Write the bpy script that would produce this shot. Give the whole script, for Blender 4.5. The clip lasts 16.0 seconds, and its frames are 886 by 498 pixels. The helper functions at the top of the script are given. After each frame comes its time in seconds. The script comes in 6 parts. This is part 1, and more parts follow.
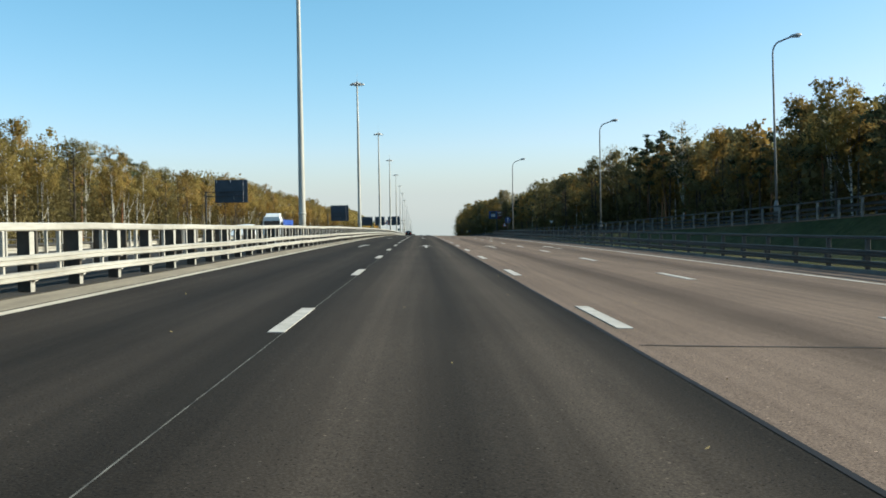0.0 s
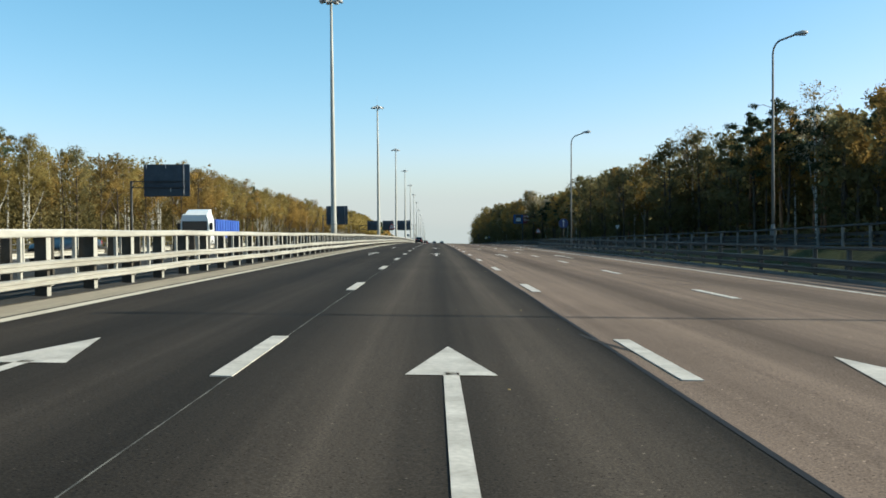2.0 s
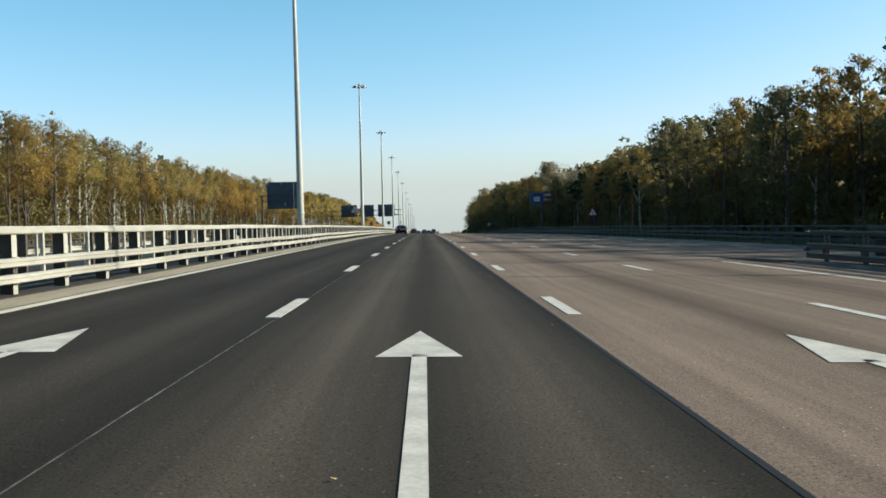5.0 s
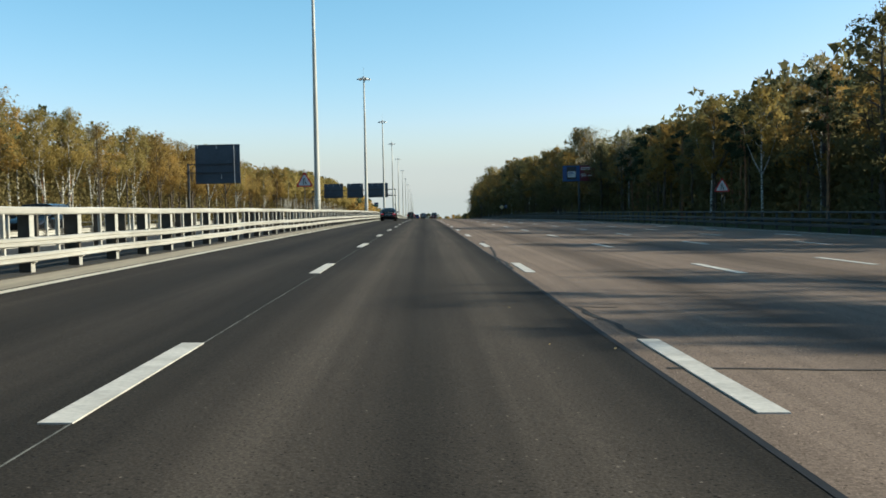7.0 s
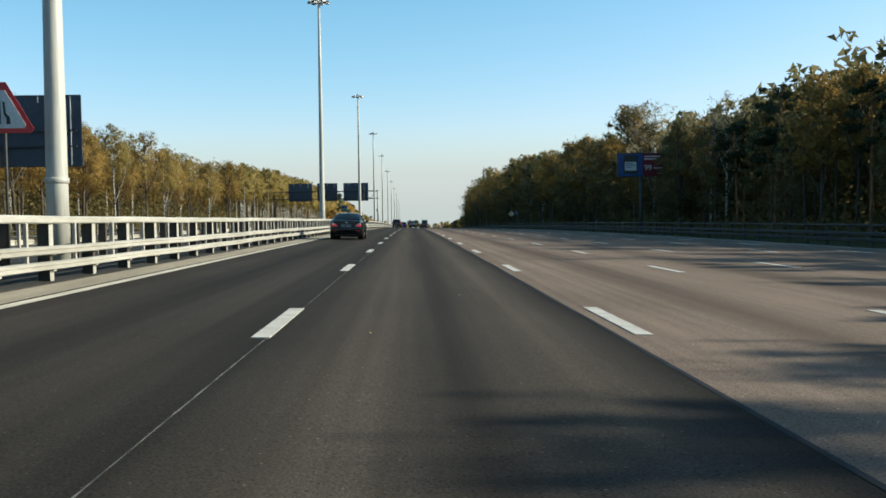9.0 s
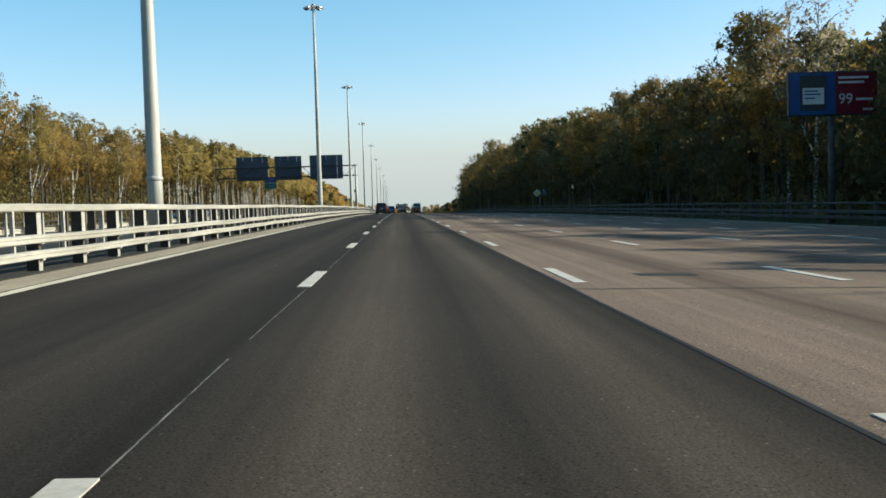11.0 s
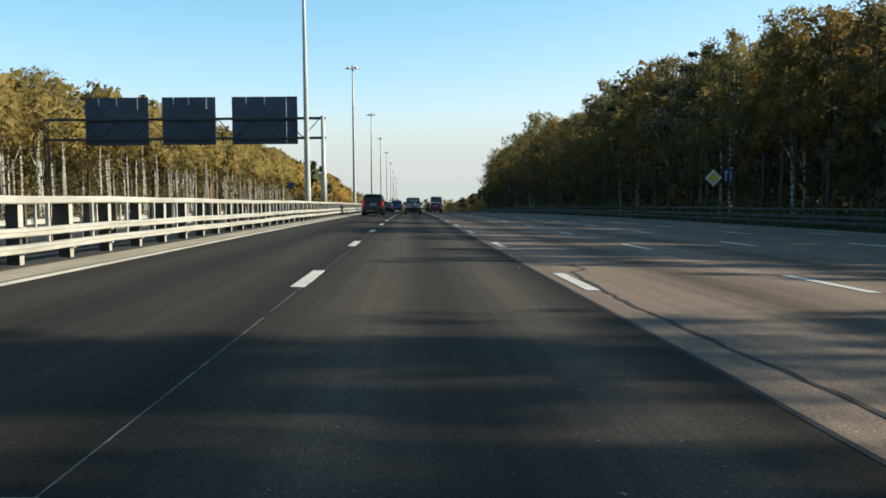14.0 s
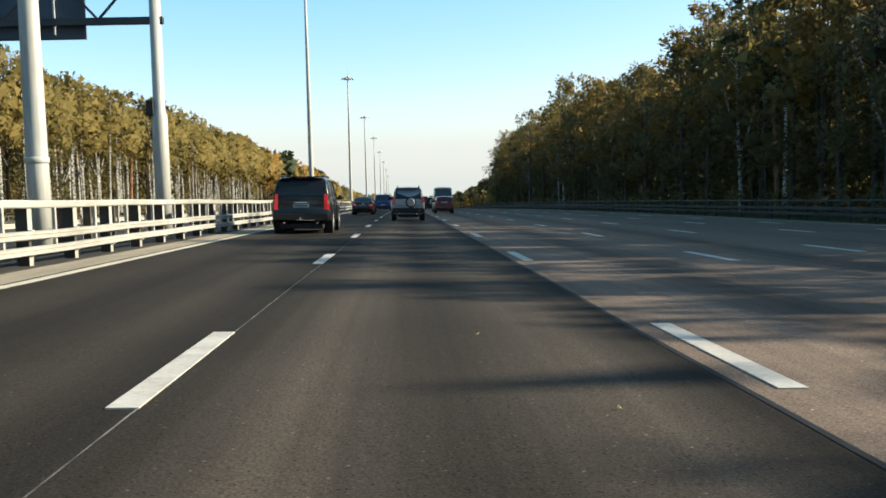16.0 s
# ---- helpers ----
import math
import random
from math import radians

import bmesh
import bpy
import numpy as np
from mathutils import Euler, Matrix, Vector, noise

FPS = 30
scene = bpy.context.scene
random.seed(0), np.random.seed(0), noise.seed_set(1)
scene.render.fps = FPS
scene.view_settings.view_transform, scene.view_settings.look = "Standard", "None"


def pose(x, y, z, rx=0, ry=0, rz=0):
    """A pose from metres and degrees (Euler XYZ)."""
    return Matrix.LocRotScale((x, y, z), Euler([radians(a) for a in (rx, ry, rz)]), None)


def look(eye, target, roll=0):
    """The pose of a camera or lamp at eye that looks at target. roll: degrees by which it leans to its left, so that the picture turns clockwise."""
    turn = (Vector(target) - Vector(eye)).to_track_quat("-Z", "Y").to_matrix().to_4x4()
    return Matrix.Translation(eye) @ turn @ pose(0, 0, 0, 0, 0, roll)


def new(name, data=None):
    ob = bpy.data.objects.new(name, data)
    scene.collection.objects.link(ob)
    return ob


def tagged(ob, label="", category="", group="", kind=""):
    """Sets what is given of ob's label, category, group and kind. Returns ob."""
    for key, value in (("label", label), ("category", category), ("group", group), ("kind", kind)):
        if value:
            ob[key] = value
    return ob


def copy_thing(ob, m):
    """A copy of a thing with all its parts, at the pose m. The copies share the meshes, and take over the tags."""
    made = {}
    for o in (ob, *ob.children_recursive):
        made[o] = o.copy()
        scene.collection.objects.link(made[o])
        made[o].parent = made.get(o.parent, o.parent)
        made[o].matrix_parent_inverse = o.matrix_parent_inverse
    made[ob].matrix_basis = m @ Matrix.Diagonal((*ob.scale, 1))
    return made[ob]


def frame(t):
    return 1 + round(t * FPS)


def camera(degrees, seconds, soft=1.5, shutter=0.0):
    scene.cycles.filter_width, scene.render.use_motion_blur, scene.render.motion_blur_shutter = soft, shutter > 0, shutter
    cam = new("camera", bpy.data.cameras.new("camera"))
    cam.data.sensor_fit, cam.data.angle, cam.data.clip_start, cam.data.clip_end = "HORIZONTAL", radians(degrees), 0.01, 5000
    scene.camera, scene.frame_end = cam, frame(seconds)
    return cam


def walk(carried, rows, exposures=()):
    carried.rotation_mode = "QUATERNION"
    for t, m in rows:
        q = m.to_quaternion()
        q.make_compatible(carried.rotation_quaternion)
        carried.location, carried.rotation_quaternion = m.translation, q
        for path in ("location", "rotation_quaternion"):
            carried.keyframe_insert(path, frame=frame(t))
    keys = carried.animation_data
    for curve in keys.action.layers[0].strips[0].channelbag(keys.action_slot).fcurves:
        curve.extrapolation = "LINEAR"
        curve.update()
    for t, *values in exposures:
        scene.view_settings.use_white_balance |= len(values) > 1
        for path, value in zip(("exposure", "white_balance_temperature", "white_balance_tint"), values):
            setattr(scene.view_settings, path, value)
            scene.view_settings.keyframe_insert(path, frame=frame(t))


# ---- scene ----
# ---- the camera and its drive ----
cam = camera(48.2, 16.0, soft=1.7)
PATH = [
    (0, (-0.356, -10.502, 1.097), (-0.311, -8.503, 1.049), -0.92),
    (0.5, (-0.338, 2.011, 1.084), (-0.322, 4.01, 1.02), 0.12),
    (1, (-0.289, 14.638, 1.089), (-0.273, 16.638, 1.058), 0.16),
    (1.5, (-0.238, 27.386, 1.1), (-0.215, 29.385, 1.056), -0.18),
    (2, (-0.182, 40.27, 1.118), (-0.164, 42.27, 1.086), -0.49),
    (2.5, (-0.131, 53.27, 1.131), (-0.104, 55.269, 1.077), -0.53),
    (3, (-0.089, 66.425, 1.103), (-0.062, 68.425, 1.079), -0.66),
    (3.5, (-0.059, 79.691, 1.072), (-0.009, 81.69, 1.046), -1.58),
    (4, (-0.012, 93.055, 1.085), (0.033, 95.054, 1.048), -2.05),
    (4.5, (0.022, 106.417, 1.103), (0.058, 108.416, 1.059), -1.57),
    (7, (0.029, 175.069, 1.068), (0.066, 177.067, 0.986), -1.19),
    (7.5, (-0.092, 188.907, 1.052), (-0.013, 190.905, 1.016), -1.28),
    (8, (-0.216, 202.741, 1.082), (-0.16, 204.739, 1.016), -0.80),
    (10.5, (-0.578, 272.825, 1.088), (-0.491, 274.822, 1.027), -1.24),
    (11, (-0.564, 286.898, 1.072), (-0.479, 288.894, 0.978), -1.71),
    (11.5, (-0.566, 300.987, 1.091), (-0.468, 302.983, 1.007), -1.82),
    (12, (-0.568, 315.077, 1.108), (-0.471, 317.073, 1.007), -1.73),
    (12.5, (-0.552, 329.235, 1.121), (-0.474, 331.232, 1.045), -1.33),
    (13, (-0.497, 343.386, 1.099), (-0.423, 345.38, 0.977), -1.76),
    (13.5, (-0.45, 357.632, 1.072), (-0.379, 359.627, 0.952), -1.76),
    (14, (-0.422, 371.706, 1.069), (-0.357, 373.702, 0.973), -0.61),
    (14.5, (-0.406, 385.632, 1.085), (-0.333, 387.626, 0.962), -1.34),
    (15, (-0.422, 399.417, 1.103), (-0.354, 401.412, 0.981), -1.09),
    (15.5, (-0.393, 413.109, 1.093), (-0.315, 415.104, 0.979), -1.45),
    (16, (-0.349, 426.768, 1.088), (-0.272, 428.764, 0.985), -1.49),
]
CREST = 2.2e-5                             # the road runs over a long, gentle crest and levels out far ahead


def fall_of(y):
    """How far the land has fallen at y: a parabola to 1000 m, a slope that eases to 1700 m, then straight on."""
    a, b, c = np.clip(y, -400.0, 1000.0), np.clip(y, 1000.0, 1700.0) - 1000.0, np.clip(y, 1700.0, 9000.0) - 1700.0
    return CREST * a * a + 2000.0 * CREST * (b - b * b / 2100.0) + 0.0147 * c


def tangent(y):
    """Lays what is built on level ground at y onto the crest, sloping with it."""
    return Matrix.Translation((0, y, -float(fall_of(y)))) @ Matrix.Rotation(-math.atan(2 * CREST * y), 4, "X") @ Matrix.Translation((0, -y, 0))


walk(cam, [(t, tangent(e[1]) @ look(e, g, r)) for t, e, g, r in PATH], [(0.0, 0.9, 6150, -2), (8.0, 0.88, 6200, -2), (13.0, 0.92, 6250, -1), (16.0, 1.25, 6550, 2)])

# ---- sky, sun, exposure ----
SUN_EL, SUN_AHEAD = 24.5, 2.0            # degrees; the sun stands to the right of the road, a little ahead
world = bpy.data.worlds.new("world")
scene.world = world
world.use_nodes = True
wn = world.node_tree.nodes
sky = wn.new("ShaderNodeTexSky")
sky.sky_type, sky.sun_disc = "NISHITA", False
sky.sun_elevation, sky.sun_rotation = radians(SUN_EL), radians(90 - SUN_AHEAD)
sky.air_density, sky.dust_density, sky.ozone_density, sky.altitude = 0.9, 1.0, 2.4, 150
wn["Background"].inputs["Strength"].default_value = 0.108
# autumn haze: a deeper blue overhead, paler and rosier where the sky is brightest, low down
wl = world.node_tree.links
hz_sep, hz_map, hz_tint, hz_mul = wn.new("ShaderNodeSeparateColor"), wn.new("ShaderNodeMapRange"), wn.new("ShaderNodeMix"), wn.new("ShaderNodeMix")
wl.new(sky.outputs[0], hz_sep.inputs[0])
wl.new(hz_sep.outputs[0], hz_map.inputs["Value"])
hz_map.inputs["From Min"].default_value, hz_map.inputs["From Max"].default_value = 0.7, 3.0
hz_tint.data_type = hz_mul.data_type = "RGBA"
hz_mul.blend_type = "MULTIPLY"
wl.new(hz_map.outputs[0], hz_tint.inputs[0])
hz_tint.inputs[6].default_value, hz_tint.inputs[7].default_value = (0.69, 1.07, 1.0, 1), (1.07, 0.98, 1.02, 1)
hz_mul.inputs[0].default_value = 1.0
wl.new(sky.outputs[0], hz_mul.inputs[6])
wl.new(hz_tint.outputs[2], hz_mul.inputs[7])
# low down, where red comes level with blue, the haze is an even pale grey
hz_ratio, hz_low, hz_pale = wn.new("ShaderNodeMath"), wn.new("ShaderNodeMapRange"), wn.new("ShaderNodeMix")
hz_ratio.operation, hz_pale.data_type = "DIVIDE", "RGBA"
wl.new(hz_sep.outputs[0], hz_ratio.inputs[0])
wl.new(hz_sep.outputs[2], hz_ratio.inputs[1])
wl.new(hz_ratio.outputs[0], hz_low.inputs["Value"])
hz_low.inputs["From Min"].default_value, hz_low.inputs["From Max"].default_value, hz_low.inputs["To Max"].default_value = 0.66, 1.05, 0.8
wl.new(hz_low.outputs[0], hz_pale.inputs[0])
wl.new(hz_mul.outputs[2], hz_pale.inputs[6])
hz_pale.inputs[7].default_value = (3.4, 3.4, 3.45, 1)
wl.new(hz_pale.outputs[2], wn["Background"].inputs[0])
sun = new("sun", bpy.data.lights.new("sun", "SUN"))
sun.data.energy, sun.data.angle, sun.data.color = 5.0, radians(0.55), (1.0, 0.90, 0.76)
sun_from = Vector((math.cos(radians(SUN_AHEAD)) * math.cos(radians(SUN_EL)),
                   math.sin(radians(SUN_AHEAD)) * math.cos(radians(SUN_EL)), math.sin(radians(SUN_EL))))
sun.matrix_world = look(tuple(sun_from * 300), (0, 0, 0))

# ---- materials ----
MATS = {}


def nodes(name):
    m = bpy.data.materials.new(name)
    m.use_nodes = True
    MATS[name] = m
    return m, m.node_tree.nodes, m.node_tree.links, m.node_tree.nodes["Principled BSDF"]


def ramp(n, stops):
    r = n.new("ShaderNodeValToRGB")
    while len(r.color_ramp.elements) < len(stops):
        r.color_ramp.elements.new(0.5)
    for el, (p, c) in zip(r.color_ramp.elements, stops):
        el.position, el.color = p, (*c, 1)
    return r


def noise_tex(n, l, scale, detail=4.0, stretch=None, space="Object"):
    co = n.new("ShaderNodeTexCoord")
    t = n.new("ShaderNodeTexNoise")
    t.inputs["Scale"].default_value, t.inputs["Detail"].default_value = scale, detail
    if stretch:
        mp = n.new("ShaderNodeMapping")
        mp.inputs["Scale"].default_value = stretch
        l.new(co.outputs[space], mp.inputs[0])
        l.new(mp.outputs[0], t.inputs["Vector"])
    else:
        l.new(co.outputs[space], t.inputs["Vector"])
    return t


def mix(n, l, fac, a, b, mode="MIX"):
    x = n.new("ShaderNodeMix")
    x.data_type, x.blend_type = "RGBA", mode
    for sock, v in ((x.inputs["Factor"], fac), (x.inputs[6], a), (x.inputs[7], b)):
        if isinstance(v, (int, float)):
            sock.default_value = v
        elif isinstance(v, tuple):
            sock.default_value = (*v, 1)
        else:
            l.new(v, sock)
    return x.outputs[2]


def bump(n, l, bs, height, strength, distance=0.01):
    b = n.new("ShaderNodeBump")
    b.inputs["Strength"].default_value, b.inputs["Distance"].default_value = strength, distance
    l.new(height, b.inputs["Height"])
    l.new(b.outputs[0], bs.inputs["Normal"])


def plain(name, a, b=None, rough=0.5, metal=0.0, scale=3.0, stretch=None, bumpy=0.0, coat=0.0):
    """A surface whose colour wanders between two tones at two scales."""
    m, n, l, bs = nodes(name)
    b = b or tuple(v * 0.78 for v in a)
    t1, t2 = noise_tex(n, l, scale, 5, stretch), noise_tex(n, l, scale * 9, 3, stretch)
    r = ramp(n, [(0.35, a), (0.68, b)])
    l.new(t1.outputs[0], r.inputs[0])
    r2 = ramp(n, [(0.4, (0.86, 0.86, 0.86)), (0.62, (1, 1, 1))])
    l.new(t2.outputs[0], r2.inputs[0])
    l.new(mix(n, l, 1.0, r.outputs[0], r2.outputs[0], "MULTIPLY"), bs.inputs["Base Color"])
    bs.inputs["Roughness"].default_value, bs.inputs["Metallic"].default_value = rough, metal
    bs.inputs["Coat Weight"].default_value = coat
    if rough > 0.55:
        bs.inputs["Specular IOR Level"].default_value = 0.2
    if bumpy:
        bump(n, l, bs, t2.outputs[0], bumpy)
    return m


def asphalt(name, dark, light, tracks, rough=0.82, gloss=0.04):
    """Rolled asphalt: stone grain, long streaks down the road, and the wear of the lanes.
    tracks: (across in metres, tone) stops over x = -10 .. 22, as a grey factor round 0.5."""
    m, n, l, bs = nodes(name)
    co = n.new("ShaderNodeTexCoord")
    sep = n.new("ShaderNodeSeparateXYZ")
    l.new(co.outputs["Object"], sep.inputs[0])
    # the lanes' edges waver a little along the road
    wob = noise_tex(n, l, 1.0, 3, (0.5, 0.035, 1))
    wm = n.new("ShaderNodeMath"); wm.operation = "MULTIPLY_ADD"
    l.new(wob.outputs[0], wm.inputs[0]); wm.inputs[1].default_value = 0.5
    l.new(sep.outputs[0], wm.inputs[2])
    mr = n.new("ShaderNodeMapRange")
    mr.inputs["From Min"].default_value, mr.inputs["From Max"].default_value = -9.75, 22.25
    l.new(wm.outputs[0], mr.inputs["Value"])
    lane = ramp(n, [((x + 10) / 32, (v, v, v)) for x, v in tracks])
    l.new(mr.outputs[0], lane.inputs[0])
    streak = noise_tex(n, l, 1.0, 6, (5.0, 0.05, 1))
    blot = noise_tex(n, l, 0.22, 5)
    grain = noise_tex(n, l, 55, 3)
    stone = n.new("ShaderNodeTexVoronoi")
    stone.inputs["Scale"].default_value = 75
    l.new(co.outputs["Object"], stone.inputs["Vector"])
    c0 = mix(n, l, lane.outputs[0], dark, light)
    c1 = mix(n, l, 1.0, c0, ramp_of(n, l, streak.outputs[0], 0.3, 0.72, 0.82, 1.16), "MULTIPLY")
    c2 = mix(n, l, 1.0, c1, ramp_of(n, l, blot.outputs[0], 0.3, 0.7, 0.88, 1.1), "MULTIPLY")
    c3 = mix(n, l, 1.0, c2, ramp_of(n, l, grain.outputs[0], 0.32, 0.7, 0.7, 1.3), "MULTIPLY")
    c4 = mix(n, l, 0.55, c3, mix(n, l, 1.0, c3, ramp_of(n, l, stone.outputs[0], 0.05, 0.5, 1.5, 0.72), "MULTIPLY"))
    # dark pits and a few pale stones
    for scale, edge, tone in ((21, 0.13, 0.3), (9, 0.045, 2.8)):
        spot = n.new("ShaderNodeTexVoronoi")
        spot.inputs["Scale"].default_value = scale
        l.new(co.outputs["Object"], spot.inputs["Vector"])
        c4 = mix(n, l, 1.0, c4, ramp_of(n, l, spot.outputs[0], edge, edge + 0.05, tone, 1.0), "MULTIPLY")
    l.new(c4, bs.inputs["Base Color"])
    bs.inputs["Roughness"].default_value = rough
    bs.inputs["Specular IOR Level"].default_value = gloss
    bump(n, l, bs, grain.outputs[0], 0.35, 0.006)
    return m


def ramp_of(n, l, value, p0, p1, v0, v1):
    r = ramp(n, [(p0, (v0, v0, v0)), (p1, (v1, v1, v1))])
    l.new(value, r.inputs[0])
    return r.outputs[0]


def leaf_mat(name, tones, trans=0.45):
    """Leaves: tone by tree, by spray and a little by leaf, thin enough to let light through."""
    m, n, l, bs = nodes(name)
    geo, info = n.new("ShaderNodeNewGeometry"), n.new("ShaderNodeObjectInfo")
    spray, stand = noise_tex(n, l, 0.75, 2), noise_tex(n, l, 0.11, 1)
    total = None
    for sock, share in ((geo.outputs["Random Per Island"], 0.16), (info.outputs["Random"], 0.3), (spray.outputs[0], 0.45), (stand.outputs[0], 0.55)):
        k = n.new("ShaderNodeMath")
        k.operation = "MULTIPLY_ADD"
        l.new(sock, k.inputs[0])
        k.inputs[1].default_value, k.inputs[2].default_value = share, -0.25 if total is None else 0.0
        if total is not None:
            l.new(total, k.inputs[2])
        total = k.outputs[0]
    r = ramp(n, [((i + 0.5) / len(tones), c) for i, c in enumerate(tones)])
    l.new(total, r.inputs[0])
    l.new(r.outputs[0], bs.inputs["Base Color"])
    bs.inputs["Roughness"].default_value = 0.7
    bs.inputs["Specular IOR Level"].default_value = 0.06
    tr = n.new("ShaderNodeBsdfTranslucent")
    l.new(r.outputs[0], tr.inputs[0])
    ms = n.new("ShaderNodeMixShader"); ms.inputs[0].default_value = trans
    l.new(bs.outputs[0], ms.inputs[1]); l.new(tr.outputs[0], ms.inputs[2])
    l.new(ms.outputs[0], n["Material Output"].inputs[0])
    return m


def bark(name, a, b, scale, stretch):
    m, n, l, bs = nodes(name)
    t = noise_tex(n, l, scale, 5, stretch)
    r = ramp(n, [(0.42, b), (0.52, a)])
    l.new(t.outputs[0], r.inputs[0]); l.new(r.outputs[0], bs.inputs["Base Color"])
    bs.inputs["Roughness"].default_value = 0.85
    bs.inputs["Specular IOR Level"].default_value = 0.15
    bump(n, l, bs, t.outputs[0], 0.5, 0.02)
    return m


def glass_mat(name, tint):
    m, n, l, bs = nodes(name)
    bs.inputs["Base Color"].default_value = (*tint, 1)
    bs.inputs["Roughness"].default_value = 0.04
    bs.inputs["Specular IOR Level"].default_value = 0.45
    return m


asphalt("asphalt_new", (0.0125, 0.0113, 0.0097), (0.083, 0.066, 0.0515),
        [(-7, 0.5), (-5.3, 0.3), (-4.7, 0.46), (-3.75, 0.2), (-2.8, 0.46), (-1.9, 0.18), (-1.3, 0.5), (-0.85, 0.92), (-0.45, 0.62), (-0.05, 0.28), (0.4, 0.6), (0.8, 0.95), (1.2, 0.5), (1.5, 0.18)])
asphalt("asphalt_old", (0.063, 0.0463, 0.0355), (0.205, 0.149, 0.114),
        [(1.5, 0.8), (2.2, 0.85), (3.0, 0.85), (3.75, 0.22), (4.6, 0.8), (5.5, 0.85), (6.4, 0.75), (7.3, 0.25), (8.2, 0.7), (9.2, 0.85), (11, 0.6), (13, 0.75), (15, 0.6), (18, 0.8)], 0.85, 0.05)
asphalt("asphalt_far", (0.049, 0.0462, 0.042), (0.119, 0.1085, 0.098), [(-10, 0.5), (22, 0.6)], 0.88)
plain("shoulder_grit", (0.31, 0.262, 0.195), (0.225, 0.19, 0.14), 0.95, scale=1.2, stretch=(2, 0.3, 1), bumpy=0.3)
plain("median_soil", (0.042, 0.036, 0.029), (0.024, 0.021, 0.018), 0.95, scale=0.9, stretch=(1.5, 0.4, 1), bumpy=0.5)
plain("line_paint", (0.55, 0.50, 0.435), (0.36, 0.322, 0.275), 0.6, scale=2.2, bumpy=0.2)
plain("line_dirty", (0.60, 0.53, 0.42), (0.45, 0.39, 0.30), 0.7, scale=1.4, stretch=(3, 0.5, 1))
plain("bitumen", (0.006, 0.0065, 0.0085), (0.010, 0.0105, 0.013), 0.8, scale=4)
plain("tar", (0.02, 0.018, 0.017), (0.036, 0.031, 0.028), 0.9, scale=4)
plain("seam_paint", (0.2184, 0.2058, 0.1764), (0.042, 0.03948, 0.03528), 0.8, scale=3.5, stretch=(4, 1, 1))
plain("rail_paint", (0.42, 0.395, 0.345), (0.29, 0.268, 0.225), 0.5, scale=0.7, stretch=(1, 0.4, 3))
# barrier posts: the shade on their near faces is put into this dark tone
plain("rail_post", (0.085, 0.073, 0.058), (0.045, 0.039, 0.032), 0.8, scale=3)
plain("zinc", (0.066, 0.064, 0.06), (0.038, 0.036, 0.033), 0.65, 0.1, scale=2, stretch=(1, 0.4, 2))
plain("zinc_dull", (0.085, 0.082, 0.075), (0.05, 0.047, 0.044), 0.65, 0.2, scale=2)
# brighter copy of the zinc: sunlight on the inner slip road posts, as colour
plain("zinc_pale", (0.19, 0.185, 0.17), (0.13, 0.126, 0.115), 0.6, scale=2)
plain("mast_paint", (0.44, 0.424, 0.375), (0.33, 0.315, 0.275), 0.5, 0.0, scale=0.8, stretch=(3, 3, 0.3))
plain("lamp_steel", (0.2, 0.195, 0.185), (0.13, 0.127, 0.12), 0.6, 0.1, scale=2, stretch=(3, 3, 0.3))
plain("lamp_grey", (0.42, 0.415, 0.4), (0.3, 0.297, 0.29), 0.5, 0.15, scale=3)
plain("sign_back", (0.06, 0.076, 0.1), (0.04, 0.052, 0.072), 0.5, 0.3, scale=0.5)
plain("sign_steel", (0.035, 0.038, 0.042), (0.06, 0.06, 0.06), 0.55, 0.4, scale=1.5)
plain("sign_white", (0.576, 0.576, 0.56), (0.48, 0.48, 0.464), 0.4, scale=2)
plain("sign_blue", (0.007, 0.024, 0.115), (0.008, 0.021, 0.09), 0.35, scale=2)
plain("sign_green", (0.008, 0.11, 0.09), (0.009, 0.09, 0.075), 0.4, scale=2)
plain("sign_pale", (0.10, 0.12, 0.16), (0.07, 0.09, 0.12), 0.5, scale=3)
plain("sign_red", (0.50, 0.02, 0.02), (0.40, 0.02, 0.02), 0.35, scale=2)
plain("sign_black", (0.015, 0.015, 0.016), (0.03, 0.03, 0.03), 0.5, scale=3)
plain("sign_yellow", (0.70, 0.45, 0.03), (0.6, 0.38, 0.03), 0.4, scale=2)
plain("concrete", (0.2, 0.185, 0.165), (0.12, 0.11, 0.1), 0.9, scale=1.0, bumpy=0.4)
plain("ad_blue", (0.012, 0.035, 0.15), (0.012, 0.075, 0.22), 0.35, scale=0.35)
plain("ad_red", (0.13, 0.008, 0.018), (0.10, 0.007, 0.014), 0.35, scale=0.6)
leaf_mat("leaf_birch", [(0.165, 0.135, 0.05), (0.2, 0.156, 0.054), (0.24, 0.178, 0.058), (0.29, 0.2, 0.06), (0.235, 0.152, 0.056)], 0.5)
leaf_mat("leaf_rust", [(0.17, 0.122, 0.046), (0.23, 0.152, 0.048), (0.3, 0.182, 0.05), (0.26, 0.142, 0.044)], 0.5)
leaf_mat("leaf_under", [(0.12, 0.102, 0.046), (0.15, 0.12, 0.05), (0.18, 0.14, 0.054), (0.165, 0.116, 0.052)], 0.4)
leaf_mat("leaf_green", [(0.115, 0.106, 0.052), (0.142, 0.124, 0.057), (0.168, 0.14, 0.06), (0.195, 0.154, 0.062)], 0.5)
leaf_mat("leaf_pale", [(0.24, 0.2, 0.115), (0.28, 0.235, 0.15), (0.31, 0.265, 0.18), (0.26, 0.2, 0.12)], 0.6)
